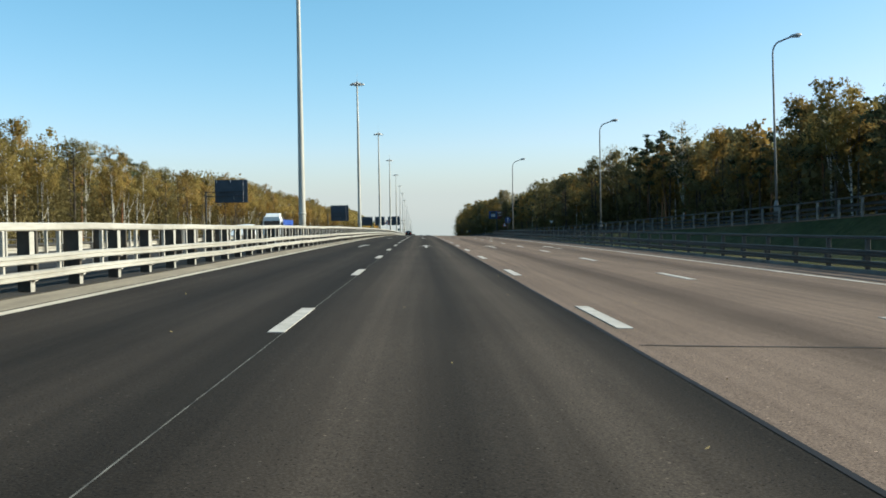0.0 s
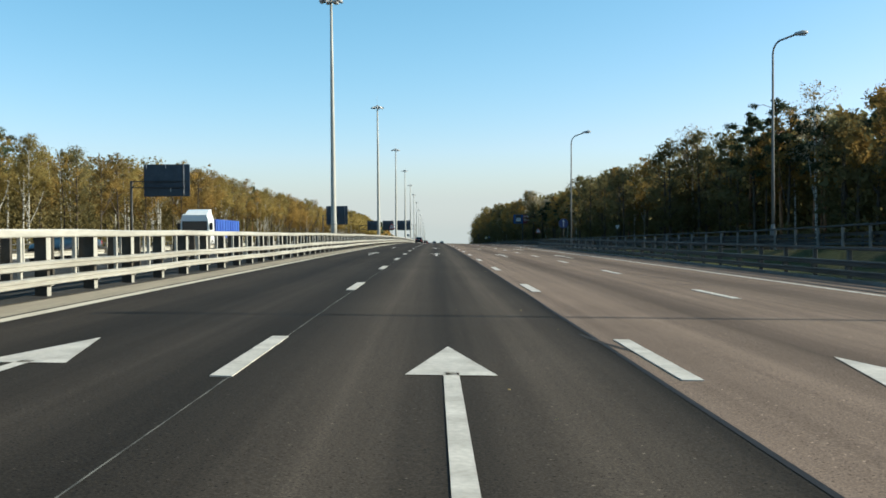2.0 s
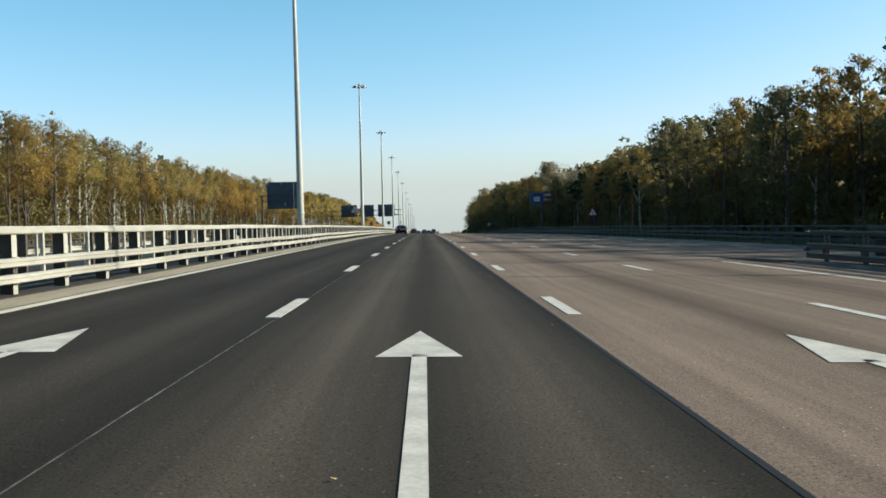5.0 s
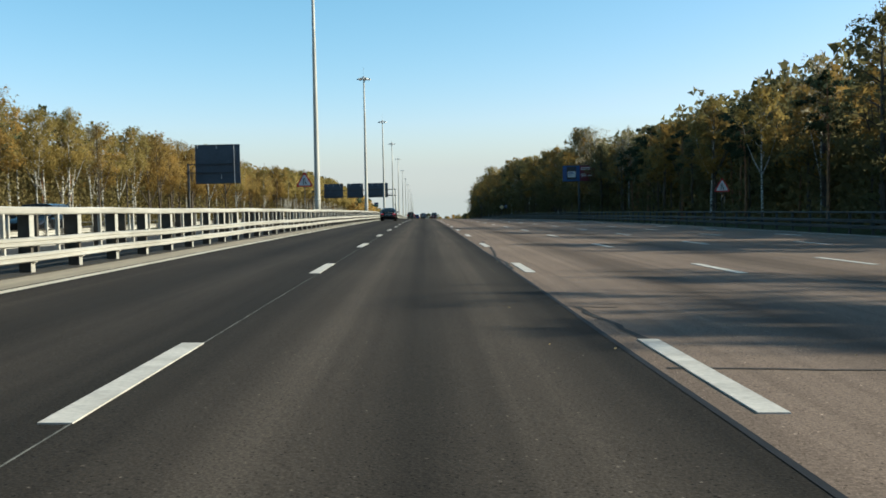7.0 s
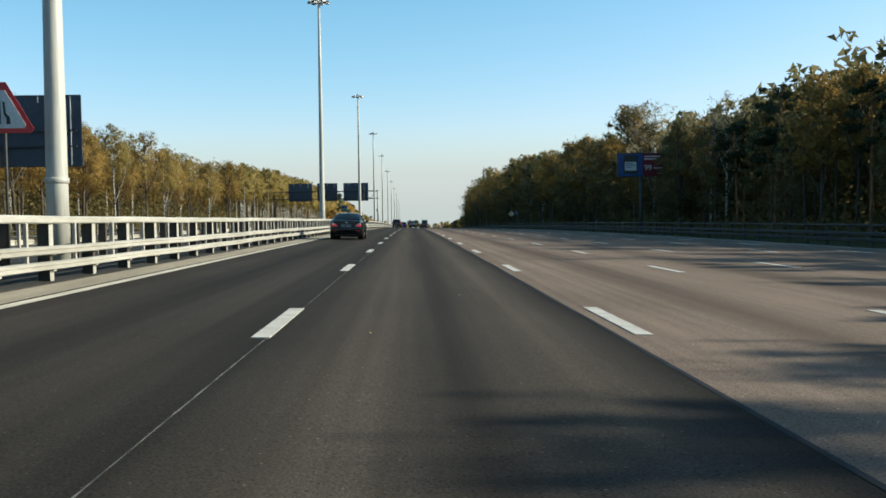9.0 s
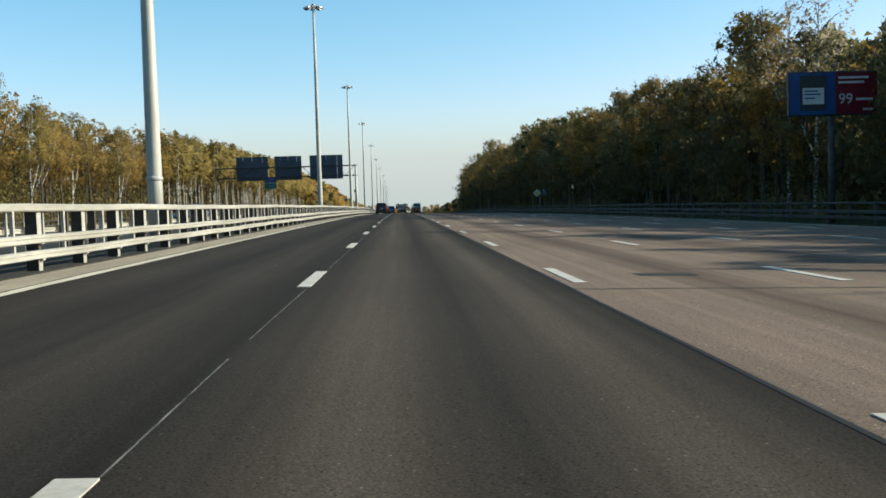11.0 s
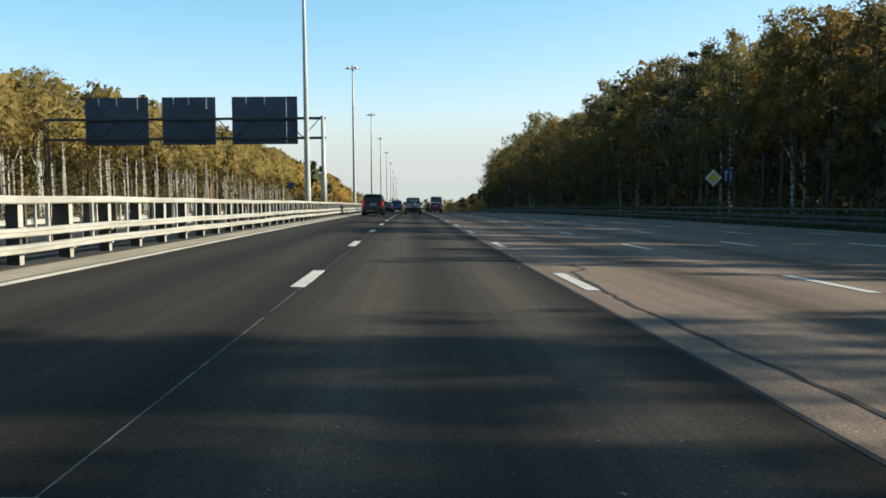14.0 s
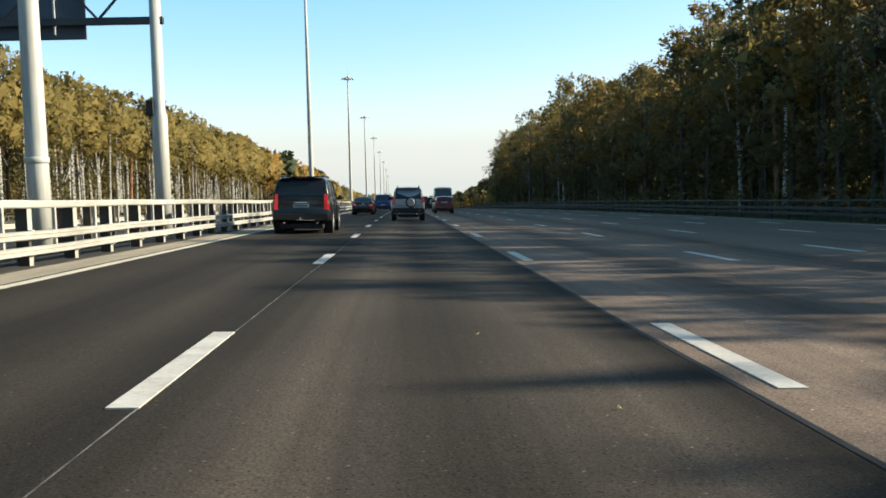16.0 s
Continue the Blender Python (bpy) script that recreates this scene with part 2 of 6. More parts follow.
leaf_mat("needles", [(0.036, 0.05, 0.027), (0.05, 0.062, 0.033), (0.064, 0.075, 0.038)], 0.25)
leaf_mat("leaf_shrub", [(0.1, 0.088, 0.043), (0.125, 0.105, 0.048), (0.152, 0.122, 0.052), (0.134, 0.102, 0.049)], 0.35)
bark("bark_birch", (0.42, 0.395, 0.34), (0.0425, 0.03825, 0.034), 2.2, (1.2, 1.2, 3.5))
bark("bark_dark", (0.085, 0.068, 0.052), (0.04, 0.033, 0.027), 3, (5, 5, 0.6))
bark("bark_pine", (0.26, 0.13, 0.065), (0.09, 0.055, 0.035), 2.5, (4, 4, 0.8))

m, n, l, bs = nodes("grass")
g1, g2, g3 = noise_tex(n, l, 0.12, 6), noise_tex(n, l, 2.5, 6), noise_tex(n, l, 30, 4)
r = ramp(n, [(0.36, (0.036, 0.046, 0.014)), (0.5, (0.056, 0.058, 0.02)), (0.66, (0.085, 0.07, 0.03))])
l.new(g1.outputs[0], r.inputs[0])
c = mix(n, l, 1.0, r.outputs[0], ramp_of(n, l, g2.outputs[0], 0.3, 0.7, 0.7, 1.25), "MULTIPLY")
l.new(mix(n, l, 1.0, c, ramp_of(n, l, g3.outputs[0], 0.3, 0.7, 0.55, 1.4), "MULTIPLY"), bs.inputs["Base Color"])
bs.inputs["Roughness"].default_value = 0.95
bs.inputs["Specular IOR Level"].default_value = 0.1
bump(n, l, bs, g3.outputs[0], 0.9, 0.08)


def paint(name, col, metal=0.3, rough=0.28, coat=0.5, dust=0.14, gloss=0.3):
    m, n, l, bs = nodes(name)
    t = noise_tex(n, l, 2.2, 5)
    l.new(mix(n, l, ramp_of(n, l, t.outputs[0], 0.45, 0.8, 0.0, dust), col, (0.12, 0.105, 0.09)), bs.inputs["Base Color"])
    bs.inputs["Metallic"].default_value, bs.inputs["Roughness"].default_value = metal, rough
    bs.inputs["Coat Weight"].default_value, bs.inputs["Coat Roughness"].default_value = coat, 0.06
    bs.inputs["Specular IOR Level"].default_value = gloss
    return m


paint("car_black", (0.0045, 0.0047, 0.005), 0.0, 0.26, 0.35, 0.03, 0.2)
paint("car_dark", (0.008, 0.008, 0.0085), 0.0, 0.3, 0.3, 0.05, 0.25)
paint("car_silver", (0.24, 0.25, 0.265), 0.3, 0.35)
# black paint with the brown cast of sunlight mixed into its colour
paint("car_brown", (0.022, 0.014, 0.011), 0.1, 0.3, 0.3)
paint("car_white", (0.72, 0.72, 0.70), 0.0)
paint("car_red", (0.1, 0.006, 0.009), 0.1, 0.3, 0.3)
paint("car_blue", (0.012, 0.075, 0.30), 0.1)
plain("tarp_blue", (0.02, 0.06, 0.30), (0.03, 0.09, 0.36), 0.55, scale=0.7)
plain("rubber", (0.022, 0.021, 0.02), (0.05, 0.045, 0.04), 0.85, scale=6)
plain("trim_black", (0.018, 0.018, 0.019), (0.035, 0.034, 0.033), 0.6, scale=4)
plain("rim_alloy", (0.66, 0.64, 0.58), (0.52, 0.5, 0.46), 0.35, 0.2, scale=5)
plain("chrome", (0.75, 0.75, 0.75), (0.65, 0.65, 0.65), 0.12, 1.0, scale=3)
plain("plate_white", (0.42, 0.42, 0.41), (0.30, 0.30, 0.29), 0.5, scale=8)
plain("lamp_red", (0.42, 0.012, 0.014), (0.32, 0.01, 0.01), 0.15, scale=6, coat=0.6)
plain("lamp_clear", (0.6, 0.6, 0.6), (0.5, 0.5, 0.5), 0.12, scale=6, coat=0.6)
m, n, l, bs = nodes("lamp_lit")
t = noise_tex(n, l, 30, 2)
l.new(mix(n, l, ramp_of(n, l, t.outputs[0], 0.4, 0.7, 0.0, 1.0), (0.5, 0.014, 0.02), (0.36, 0.01, 0.012)), bs.inputs["Base Color"])
bs.inputs["Roughness"].default_value, bs.inputs["Coat Weight"].default_value = 0.15, 0.6
bs.inputs["Emission Color"].default_value, bs.inputs["Emission Strength"].default_value = (0.9, 0.03, 0.035, 1), 0.12
glass_mat("glass_dark", (0.012, 0.014, 0.016))
glass_mat("glass_lens", (0.55, 0.58, 0.6))

# ---- mesh helpers ----


class Sheet:
    """Gathers corners and faces of one mesh."""

    def __init__(self):
        self.v, self.f = [], []

    def add(self, verts, faces):
        k = len(self.v)
        self.v += [tuple(p) for p in verts]
        self.f += [tuple(i + k for i in q) for q in faces]
        return self

    def box(self, x0, x1, y0, y1, z0, z1, c=0.0):
        """A box; c chamfers its upright and lying edges."""
        if c <= 0:
            vs = [(x, y, z) for x in (x0, x1) for y in (y0, y1) for z in (z0, z1)]
            return self.add(vs, [(0, 1, 3, 2), (4, 6, 7, 5), (0, 4, 5, 1), (2, 3, 7, 6), (0, 2, 6, 4), (1, 5, 7, 3)])
        ring = [(x0 + c, y0), (x1 - c, y0), (x1, y0 + c), (x1, y1 - c), (x1 - c, y1), (x0 + c, y1), (x0, y1 - c), (x0, y0 + c)]
        mx, my = (x0 + x1) / 2, (y0 + y1) / 2
        kx, ky = (x1 - x0 - 2 * c) / (x1 - x0), (y1 - y0 - 2 * c) / (y1 - y0)
        small = [(mx + (x - mx) * kx, my + (y - my) * ky) for x, y in ring]
        lay = [(small, z0), (ring, z0 + c), (ring, z1 - c), (small, z1)]
        vs = [(x, y, z) for rg, z in lay for x, y in rg]
        fs = [tuple(range(7, -1, -1)), tuple(range(24, 32))]
        fs += [(8 * k + i, 8 * k + (i + 1) % 8, 8 * k + 8 + (i + 1) % 8, 8 * k + 8 + i) for k in range(3) for i in range(8)]
        return self.add(vs, fs)

    def tube(self, pts, radii, sides=8, caps=True):
        """A tube along points, tapering by radii."""
        pts = [Vector(p) for p in pts]
        vs, side = [], None
        for i, p in enumerate(pts):
            d = (pts[min(i + 1, len(pts) - 1)] - pts[max(i - 1, 0)]).normalized()
            if side is None:
                side = d.orthogonal().normalized()
            side = (side - d * side.dot(d)).normalized()
            up = d.cross(side)
            for k in range(sides):
                a = 2 * math.pi * k / sides
                vs.append(p + (side * math.cos(a) + up * math.sin(a)) * radii[i])
        fs = [(i * sides + k, i * sides + (k + 1) % sides, (i + 1) * sides + (k + 1) % sides, (i + 1) * sides + k)
              for i in range(len(pts) - 1) for k in range(sides)]
        if caps:
            fs += [tuple(range(sides - 1, -1, -1)), tuple(range((len(pts) - 1) * sides, len(pts) * sides))]
        return self.add(vs, fs)

    def disc(self, centre, axis, r, depth, sides=20):
        c, a = Vector(centre), Vector(axis).normalized()
        return self.tube([c - a * depth / 2, c + a * depth / 2], [r, r], sides)

    def extrude(self, profile, y0, y1, closed=True, steps=1, z_of=None, x_of=None):
        """An (x, z) profile drawn along y; z_of and x_of bend it along the way."""
        k, vs, fs = len(profile), [], []
        for i in range(steps + 1):
            y = y0 + (y1 - y0) * i / steps
            dz, dx = (z_of(y) if z_of else 0), (x_of(y) if x_of else 0)
            vs += [(x + dx, y, z + dz) for x, z in profile]
        for i in range(steps):
            for j in range(k if closed else k - 1):
                a, b = i * k + j, i * k + (j + 1) % k
                fs.append((a, b, b + k, a + k))
        if closed:
            fs += [tuple(range(k - 1, -1, -1)), tuple(range(steps * k, steps * k + k))]
        return self.add(vs, fs)

    def mesh(self, name, smooth=False):
        me = bpy.data.meshes.new(name)
        me.from_pydata(self.v, [], self.f)
        if smooth:
            me.polygons.foreach_set("use_smooth", [True] * len(me.polygons))
        me.update()
        return me


def part(name, sheet, material, parent=None, label="", smooth=False, at=None):
    """Links a sheet (or a mesh) as one mesh object under a thing or part."""
    me = sheet if isinstance(sheet, bpy.types.Mesh) else sheet.mesh(name, smooth)
    if not me.materials:
        me.materials.append(MATS[material])
    ob = new(name, me)
    ob.parent = parent
    if at is not None:
        ob.matrix_basis = at if isinstance(at, Matrix) else Matrix.Translation(at)
    if label:
        ob["label"] = label
    return ob


def empty(name, at, label, category, group="", kind=""):
    ob = new(name)
    ob.matrix_basis = at if isinstance(at, Matrix) else Matrix.Translation(at)
    ob.empty_display_size = 0.2
    return tagged(ob, label, category, group, kind)


# ---- the lie of the land ----
FALL = -0.0227                             # the carriageway falls to the right
Y0, Y1 = -60.0, 1500.0


def lerp(v, pts):
    for (a, p), (b, q) in zip(pts, pts[1:]):
        if v <= b:
            return p + (q - p) * max(0.0, (v - a) / (b - a))
    return pts[-1][1]


def road_z(x):
    return FALL * (x + 1.875)


def ramp_left(y):
    """The slip road's edge towards the motorway; it runs in at y = 150."""
    return lerp(y, [(-60, 33.5), (53, 23.3), (96, 19.3), (141, 14.3), (152, 11.5)])


def ramp_right(y):
    return lerp(y, [(-60, 42), (53, 31.5), (96, 27.3), (141, 22.6), (165, 20.6), (175, 20.3)])


def ramp_z(y):
    return lerp(y, [(-60, 4.5), (0, 2.7), (53, 1.05), (96, 0.2), (135, -0.28), (152, -0.33)])


# the ground: one sheet, under everything, out to the horizon
NY = 130
ys = [-1500, -400, -120] + [Y0 + (900 - Y0) * i / NY for i in range(NY + 1)] + [1100, 1500, 2200, 3500]
ground = Sheet()
W = None
for y in ys:
    ra, rb, rz = ramp_left(y), ramp_right(y), ramp_z(y)
    on = y < 150
    row = [(-3500, 3.0), (-900, 1.0), (-120, 0.2), (-60, -0.35), (-40, -0.65), (-33, -0.75), (-29.5, -0.42), (-26, -0.5), (-12, -0.2), (-6, -0.25), (0, -0.3), (9, -0.45), (10.9, -0.5)]
    if on:
        row += [(12.2, -0.55), (max(ra - 3.2, 12.4), min(-0.55, rz - 0.5) if rz < 0.3 else -0.6), (ra - 0.7, rz - 0.12), (ra + 1, rz - 0.3), (rb - 1, rz - 0.3), (rb + 0.8, rz - 0.12), (rb + 4, min(rz - 0.9, 0.2))]
    else:
        row += [(12.5, -0.55), (14, -0.6), (16, -0.65), (18, -0.7), (19.8, -0.72), (22.6, -0.68), (25.5, -1.0)]
    row += [(44 if not on else max(50, rb + 9), -0.6), (70, -0.1), (140, 0.5), (900, 1.0), (3500, 3.0)]
    W = W or len(row)
    k = len(ground.v)
    ground.v += [(x, y, z + (0.12 * noise.noise((x * 0.13, y * 0.05, 0)) if abs(x) > 30 else 0)) for x, z in row]
    if k:
        ground.f += [(k - W + i, k - W + i + 1, k + i + 1, k + i) for i in range(W - 1)]
tagged(part("ground", ground, "grass"), "autumn grass verges and forest floor beside the motorway", "ground", kind="structure")


def strip(name, x0, x1, material, label, y0=Y0, y1=Y1, lift=0.0, thick=0.35, steps=240, cat="road"):
    s = Sheet()
    k = max(1, int((x1 - x0) / 2.0))
    top = [(x0 + (x1 - x0) * i / k, road_z(x0 + (x1 - x0) * i / k) + lift) for i in range(k + 1)]
    s.extrude([(x0, road_z(x0) + lift - thick)] + top + [(x1, road_z(x1) + lift - thick)], y0, y1, True, steps)
    return tagged(part(name, s, material), label, cat, kind="structure")


strip("road_new", -5.75, 1.62, "asphalt_new", "dark newly laid asphalt on the two fast lanes")
strip("road_old", 1.62, 10.0, "asphalt_old", "worn brownish-grey asphalt on the two slower lanes")
strip("median_strip", -9.85, -6.5, "median_soil", "dark strip of ground between the median barriers", lift=0.02)
strip("shoulder", -9.9, -5.75, "shoulder_grit", "gritty beige hard strip beside the fast lane")

# the tack line where the two surfaces meet
s = Sheet()
for k in range(260):
    y = Y0 + k * 6
    j = [0.05 * noise.noise((0.0, (y + d) * 0.21, 4.0)) for d in (0, 2, 4, 6)]
    for d in range(3):
        a, b = y + 2 * d, y + 2 * d + 2
        e = [(1.59 + j[d] * 0.6, a), (1.64 + j[d] * 0.5, a), (1.64 + j[d + 1] * 0.5, b), (1.59 + j[d + 1] * 0.6, b)]
        s.add([(p, q, road_z(p) + 0.003) for p, q in e], [(0, 1, 2, 3)])
tagged(part("road_joint", s, "bitumen"), "bitumen-black joint between new and old asphalt", "joint", kind="structure")

strip("shoulder_right", 10.0, 10.95, "asphalt_old", "narrow worn asphalt strip beside the slow lane", Y0, 149, 0.0, 0.35, 40, "shoulder")
strip("kerb", 10.95, 11.08, "concrete", "low dusty concrete kerb under the verge rail", Y0, 149, 0.09, 0.4, 40, "kerb")

# slip road and the widened lanes after it runs in
s = Sheet()
prev = None
ry = [Y0 + i * 5 for i in range(int((180 - Y0) / 5) + 1)] + list(range(190, 1500, 10))
for y in ry:
    if y < 152:
        a, b, za, zb = ramp_left(y), ramp_right(y), ramp_z(y), ramp_z(y) - 0.12
        t = max(0.0, (y - 110) / 42)
        za, zb = za + (road_z(a) - za) * t, zb + (road_z(b) - zb) * t
    else:
        a, b = 10.0, ramp_right(y)
        za, zb = road_z(a), road_z(b)
    k = len(s.v)
    s.v += [(a, y, za - 0.3), (a, y, za), (b, y, zb), (b, y, zb - 0.3)]
    if k:
        s.f += [(k - 4 + i, k - 3 + i, k + 1 + i, k + i) for i in range(3)]
tagged(part("slip_road", s, "asphalt_old"), "worn asphalt slip road that runs in beside the slow lane", "road", kind="structure")

# the carriageway the other way
s = Sheet()
s.extrude([(-29.0, -0.55), (-29.0, -0.26), (-20, -0.06), (-9.9, 0.14), (-9.9, -0.3)], Y0, Y1, True, 240)
tagged(part("road_opposite", s, "asphalt_far"), "grey asphalt of the opposite carriageway", "road", kind="structure")


# ---- road marking ----
def paint_quad(s, x0, x1, y0, y1, lift=0.006):
    s.add([(x0, y0, road_z(x0) + lift), (x1, y0, road_z(x1) + lift), (x1, y1, road_z(x1) + lift), (x0, y1, road_z(x0) + lift)], [(0, 1, 2, 3)])
    return s


LINES = empty("lane_marking", (0, 0, 0), "white broken lane lines painted on the asphalt", "road marking", kind="structure")
dash = Sheet().box(-0.09, 0.09, 0, 3.05, -0.004, 0.006).mesh("dash")
# the painters' marks stray a little from their twelve-metre step: (dash, metres)
STRAY = {-1.88: {0: -0.22, 1: -0.08, 9: 0.5, 10: 0.2, 18: -0.22, 23: -0.27, 24: -0.28, 31: 0.14, 32: 0.2, 33: 0.1}, 1.9: {4: -0.22, 9: 0.38, 24: 0.38, 31: -0.15, 32: -0.2, 37: 0.2}}
for x, off in ((-1.88, 0.12), (1.9, 0.41), (5.56, -1.05)):
    for k in range(-3, 50):
        if k == 12 and off < 0:
            off = 0.25
        slip = off + STRAY.get(x, {}).get(k, 0.04 * math.sin(k * 1.9 + x))
        w = 0.012 * math.sin(k * 2.1 + x)
        part("dash", dash, "line_paint", LINES, at=Matrix.Translation((x + w, 12 * k + slip, road_z(x) + 0.003)) @ Matrix.Rotation(math.atan(-FALL), 4, "Y"))
for x in (9.2, 13.2, 16.8):
    for k in range(14, 50):
        part("dash", dash, "line_paint", LINES, at=Matrix.Translation((x, 12 * k + 3.0, road_z(x) + 0.003)) @ Matrix.Rotation(math.atan(-FALL), 4, "Y"))
s = Sheet()
for k in range(49, 118):
    for x in (-1.88, 1.9, 5.56, 9.2):
        paint_quad(s, x - 0.085, x + 0.085, 12 * k + 12, 12 * k + 15.3)
tagged(part("far_dashes", s, "line_paint", LINES), kind="stuff")
s = Sheet()
for k in range(78):
    paint_quad(s, -5.66 + 0.02 * math.sin(k * 1.3), -5.46 + 0.02 * math.sin(k * 1.3 + 0.6), Y0 + 20 * k, Y0 + 20 * k + 20.01)
tagged(part("edge_line_left", s, "line_dirty"), "dirty white edge line beside the hard strip", "edge line", kind="structure")
s = Sheet()
for k in range(21):
    paint_quad(s, 8.98, 9.15, Y0 + 10 * k, Y0 + 10 * k + 10.01)
tagged(part("edge_line_right", s, "line_paint"), "white edge line beside the right-hand rail", "edge line", kind="structure")
s = Sheet()
for k in range(66):
    paint_quad(s, 19.2, 19.36, 172 + 20 * k, 172 + 20 * k + 20.01)
tagged(part("edge_line_slip", s, "line_dirty"), "worn white edge line beside the outer rail", "edge line", kind="structure")
s = Sheet()
rs = random.Random(5)
for k in range(2200):
    y = Y0 + k * 0.5
    if rs.random() < 0.985:
        x = -1.81 + 0.02 * noise.noise((1.0, y * 0.1, 0))
        paint_quad(s, x - rs.uniform(0.004, 0.007), x + rs.uniform(0.004, 0.007), y, y + 0.5, 0.003)
tagged(part("paving_seam", s, "seam_paint"), "thin pale paving seam under the lane line", "seam", kind="structure")

ARROW = Sheet()
ARROW.add([(-0.065, 0, 0), (0.065, 0, 0), (0.065, 5.6, 0), (-0.065, 5.6, 0), (-0.38, 5.45, 0), (0.38, 5.45, 0), (0, 7.5, 0)], [(0, 1, 2, 3), (4, 5, 6)])
arrow_mesh = ARROW.mesh("lane_arrow")
ARROWS = empty("lane_arrows", (0, 0, 0), "white straight-ahead arrows painted on each lane", "road marking", kind="structure")
for tip in (50.35, 100.75, 130.5):
    for x in (-3.72, -0.05, 3.72, 7.15):
        part("arrow", arrow_mesh, "line_paint", ARROWS, at=Matrix.Translation((x, tip - 7.5 - 0.12 * x, road_z(x) + 0.006)) @ Matrix.Rotation(math.atan(-FALL), 4, "Y"))


def crack(name, pts, width, label, seed=1):
    """A tar-sealed crack that wanders between points."""
    s, rs, line = Sheet(), random.Random(seed), []
    for (xa, ya), (xb, yb) in zip(pts, pts[1:]):
        k = max(2, int(math.hypot(xb - xa, yb - ya) / 0.35))
        for i in range(k):
            line.append((xa + (xb - xa) * i / k + rs.uniform(-0.03, 0.03), ya + (yb - ya) * i / k + rs.uniform(-0.03, 0.03)))
    line.append(pts[-1])
    vs = []
    for i, (x, y) in enumerate(line):
        x2, y2 = line[min(i + 1, len(line) - 1)]
        x1, y1 = line[max(i - 1, 0)]
        d = math.hypot(x2 - x1, y2 - y1) or 1
        nx, ny, w = (y2 - y1) / d, -(x2 - x1) / d, width * rs.uniform(0.35, 0.75)
        for q in (-w, w):
            vs.append((x + nx * q, y + ny * q, road_z(x + nx * q) + 0.0045))
    s.add(vs, [(2 * i, 2 * i + 1, 2 * i + 3, 2 * i + 2) for i in range(len(line) - 1)])
    return tagged(part(name, s, "tar"), label, "crack", kind="structure")


CRACK = "tar-sealed crack across the worn asphalt"
for i, (y, xa, xb) in enumerate(((-1.2, 1.7, 8.8), (24.0, 1.7, 8.8), (40.5, 1.7, 8.5), (64.5, 1.7, 8.8), (88.2, 1.7, 8.8), (181.8, 1.7, 9), (299.3, 1.6, 9), (339.5, 1.7, 9.2), (410, 1.7, 9.3))):
    crack("road_crack", [(xa, y + 0.1), ((xa + xb) / 2, y - 0.12), (xb, y + 0.05)], 0.05, CRACK, i)
crack("road_crack", [(1.77, 210.5), (1.91, 210.2), (2.03, 209.9), (2.06, 209.3), (2.0, 208.3), (1.97, 207.6), (1.94, 203.6), (1.8, 200.2), (1.68, 198.2), (1.72, 196.3), (1.67, 194.6), (1.64, 193.4)], 0.06, "broad tar-sealed crack that follows the lane line", 21)
crack("road_crack", [(1.5, 186.45), (1.73, 186.3), (2.2, 186.2)], 0.04, CRACK, 26)
crack("road_crack", [(1.73, 186.25), (1.77, 185.6), (1.83, 184.8), (1.87, 184.2), (1.9, 182.6)], 0.06, CRACK, 27)
crack("road_crack", [(2.5, 389.8), (2.5, 388.3), (2.18, 387.7), (2.07, 385.7), (2.05, 384.6), (2.0, 383.2), (2.02, 380), (2.1, 376), (2.06, 371), (2.19, 368.9), (2.1, 366.6), (2.07, 364), (2.02, 361.2), (2.1, 354.9), (2.14, 348.6), (2.07, 344.8), (2.12, 342.1), (2.2, 339.8)], 0.052, "long tar-sealed crack beside the lane line", 22)
crack("road_crack", [(2.0, 420.2), (2.04, 418.5), (1.96, 417.2), (1.97, 415.9), (2.03, 413.5), (2.0, 410.1)], 0.048, "long tar-sealed crack beside the lane line", 23)
crack("road_crack", [(1.98, 409), (1.9, 406.8), (1.92, 404), (2.0, 399)], 0.03, "long tar-sealed crack beside the lane line", 28)
crack("road_crack", [(1.5, 51.8), (1.65, 50.9), (1.85, 50.0)], 0.05, CRACK, 24)
crack("road_crack", [(5.96, 72.5), (6.2, 68.3), (6.42, 66.2), (6.49, 64.9)], 0.035, "thin tar-sealed crack along the worn asphalt", 29)
s = Sheet()
for x0, x1, y0, y1 in ((4.1, 5.1, 220.8, 222.6), (3.0, 3.9, 301.5, 302.1)):
    paint_quad(s, x0, x1, y0, y1, 0.0045)
tagged(part("road_patch", s, "tar"), "small dark repair patch in the worn asphalt", "patch", kind="structure")

# ---- barriers ----


def w_beam(x, z, out, depth=0.085, h=0.155):
    """The (x, z) profile of one pressed rail; out is the side that faces traffic."""
    a = [(0.0, -1), (0.55, -0.96), (1.0, -0.74), (1.0, -0.22), (0.72, -0.08), (0.72, 0.08), (1.0, 0.22), (1.0, 0.74), (0.55, 0.96), (0.0, 1)]
    front = [(x + out * depth * p, z + h / 2 * q) for p, q in a]
    back = [(px - out * 0.006, pz) for px, pz in reversed(front)]
    return front + back


def box_beam(x0, x1, z0, z1, c=0.02):
    return [(x0 + c, z0), (x1 - c, z0), (x1, z0 + c), (x1, z1 - c), (x1 - c, z1), (x0 + c, z1), (x0, z1 - c), (x0, z0 + c)]


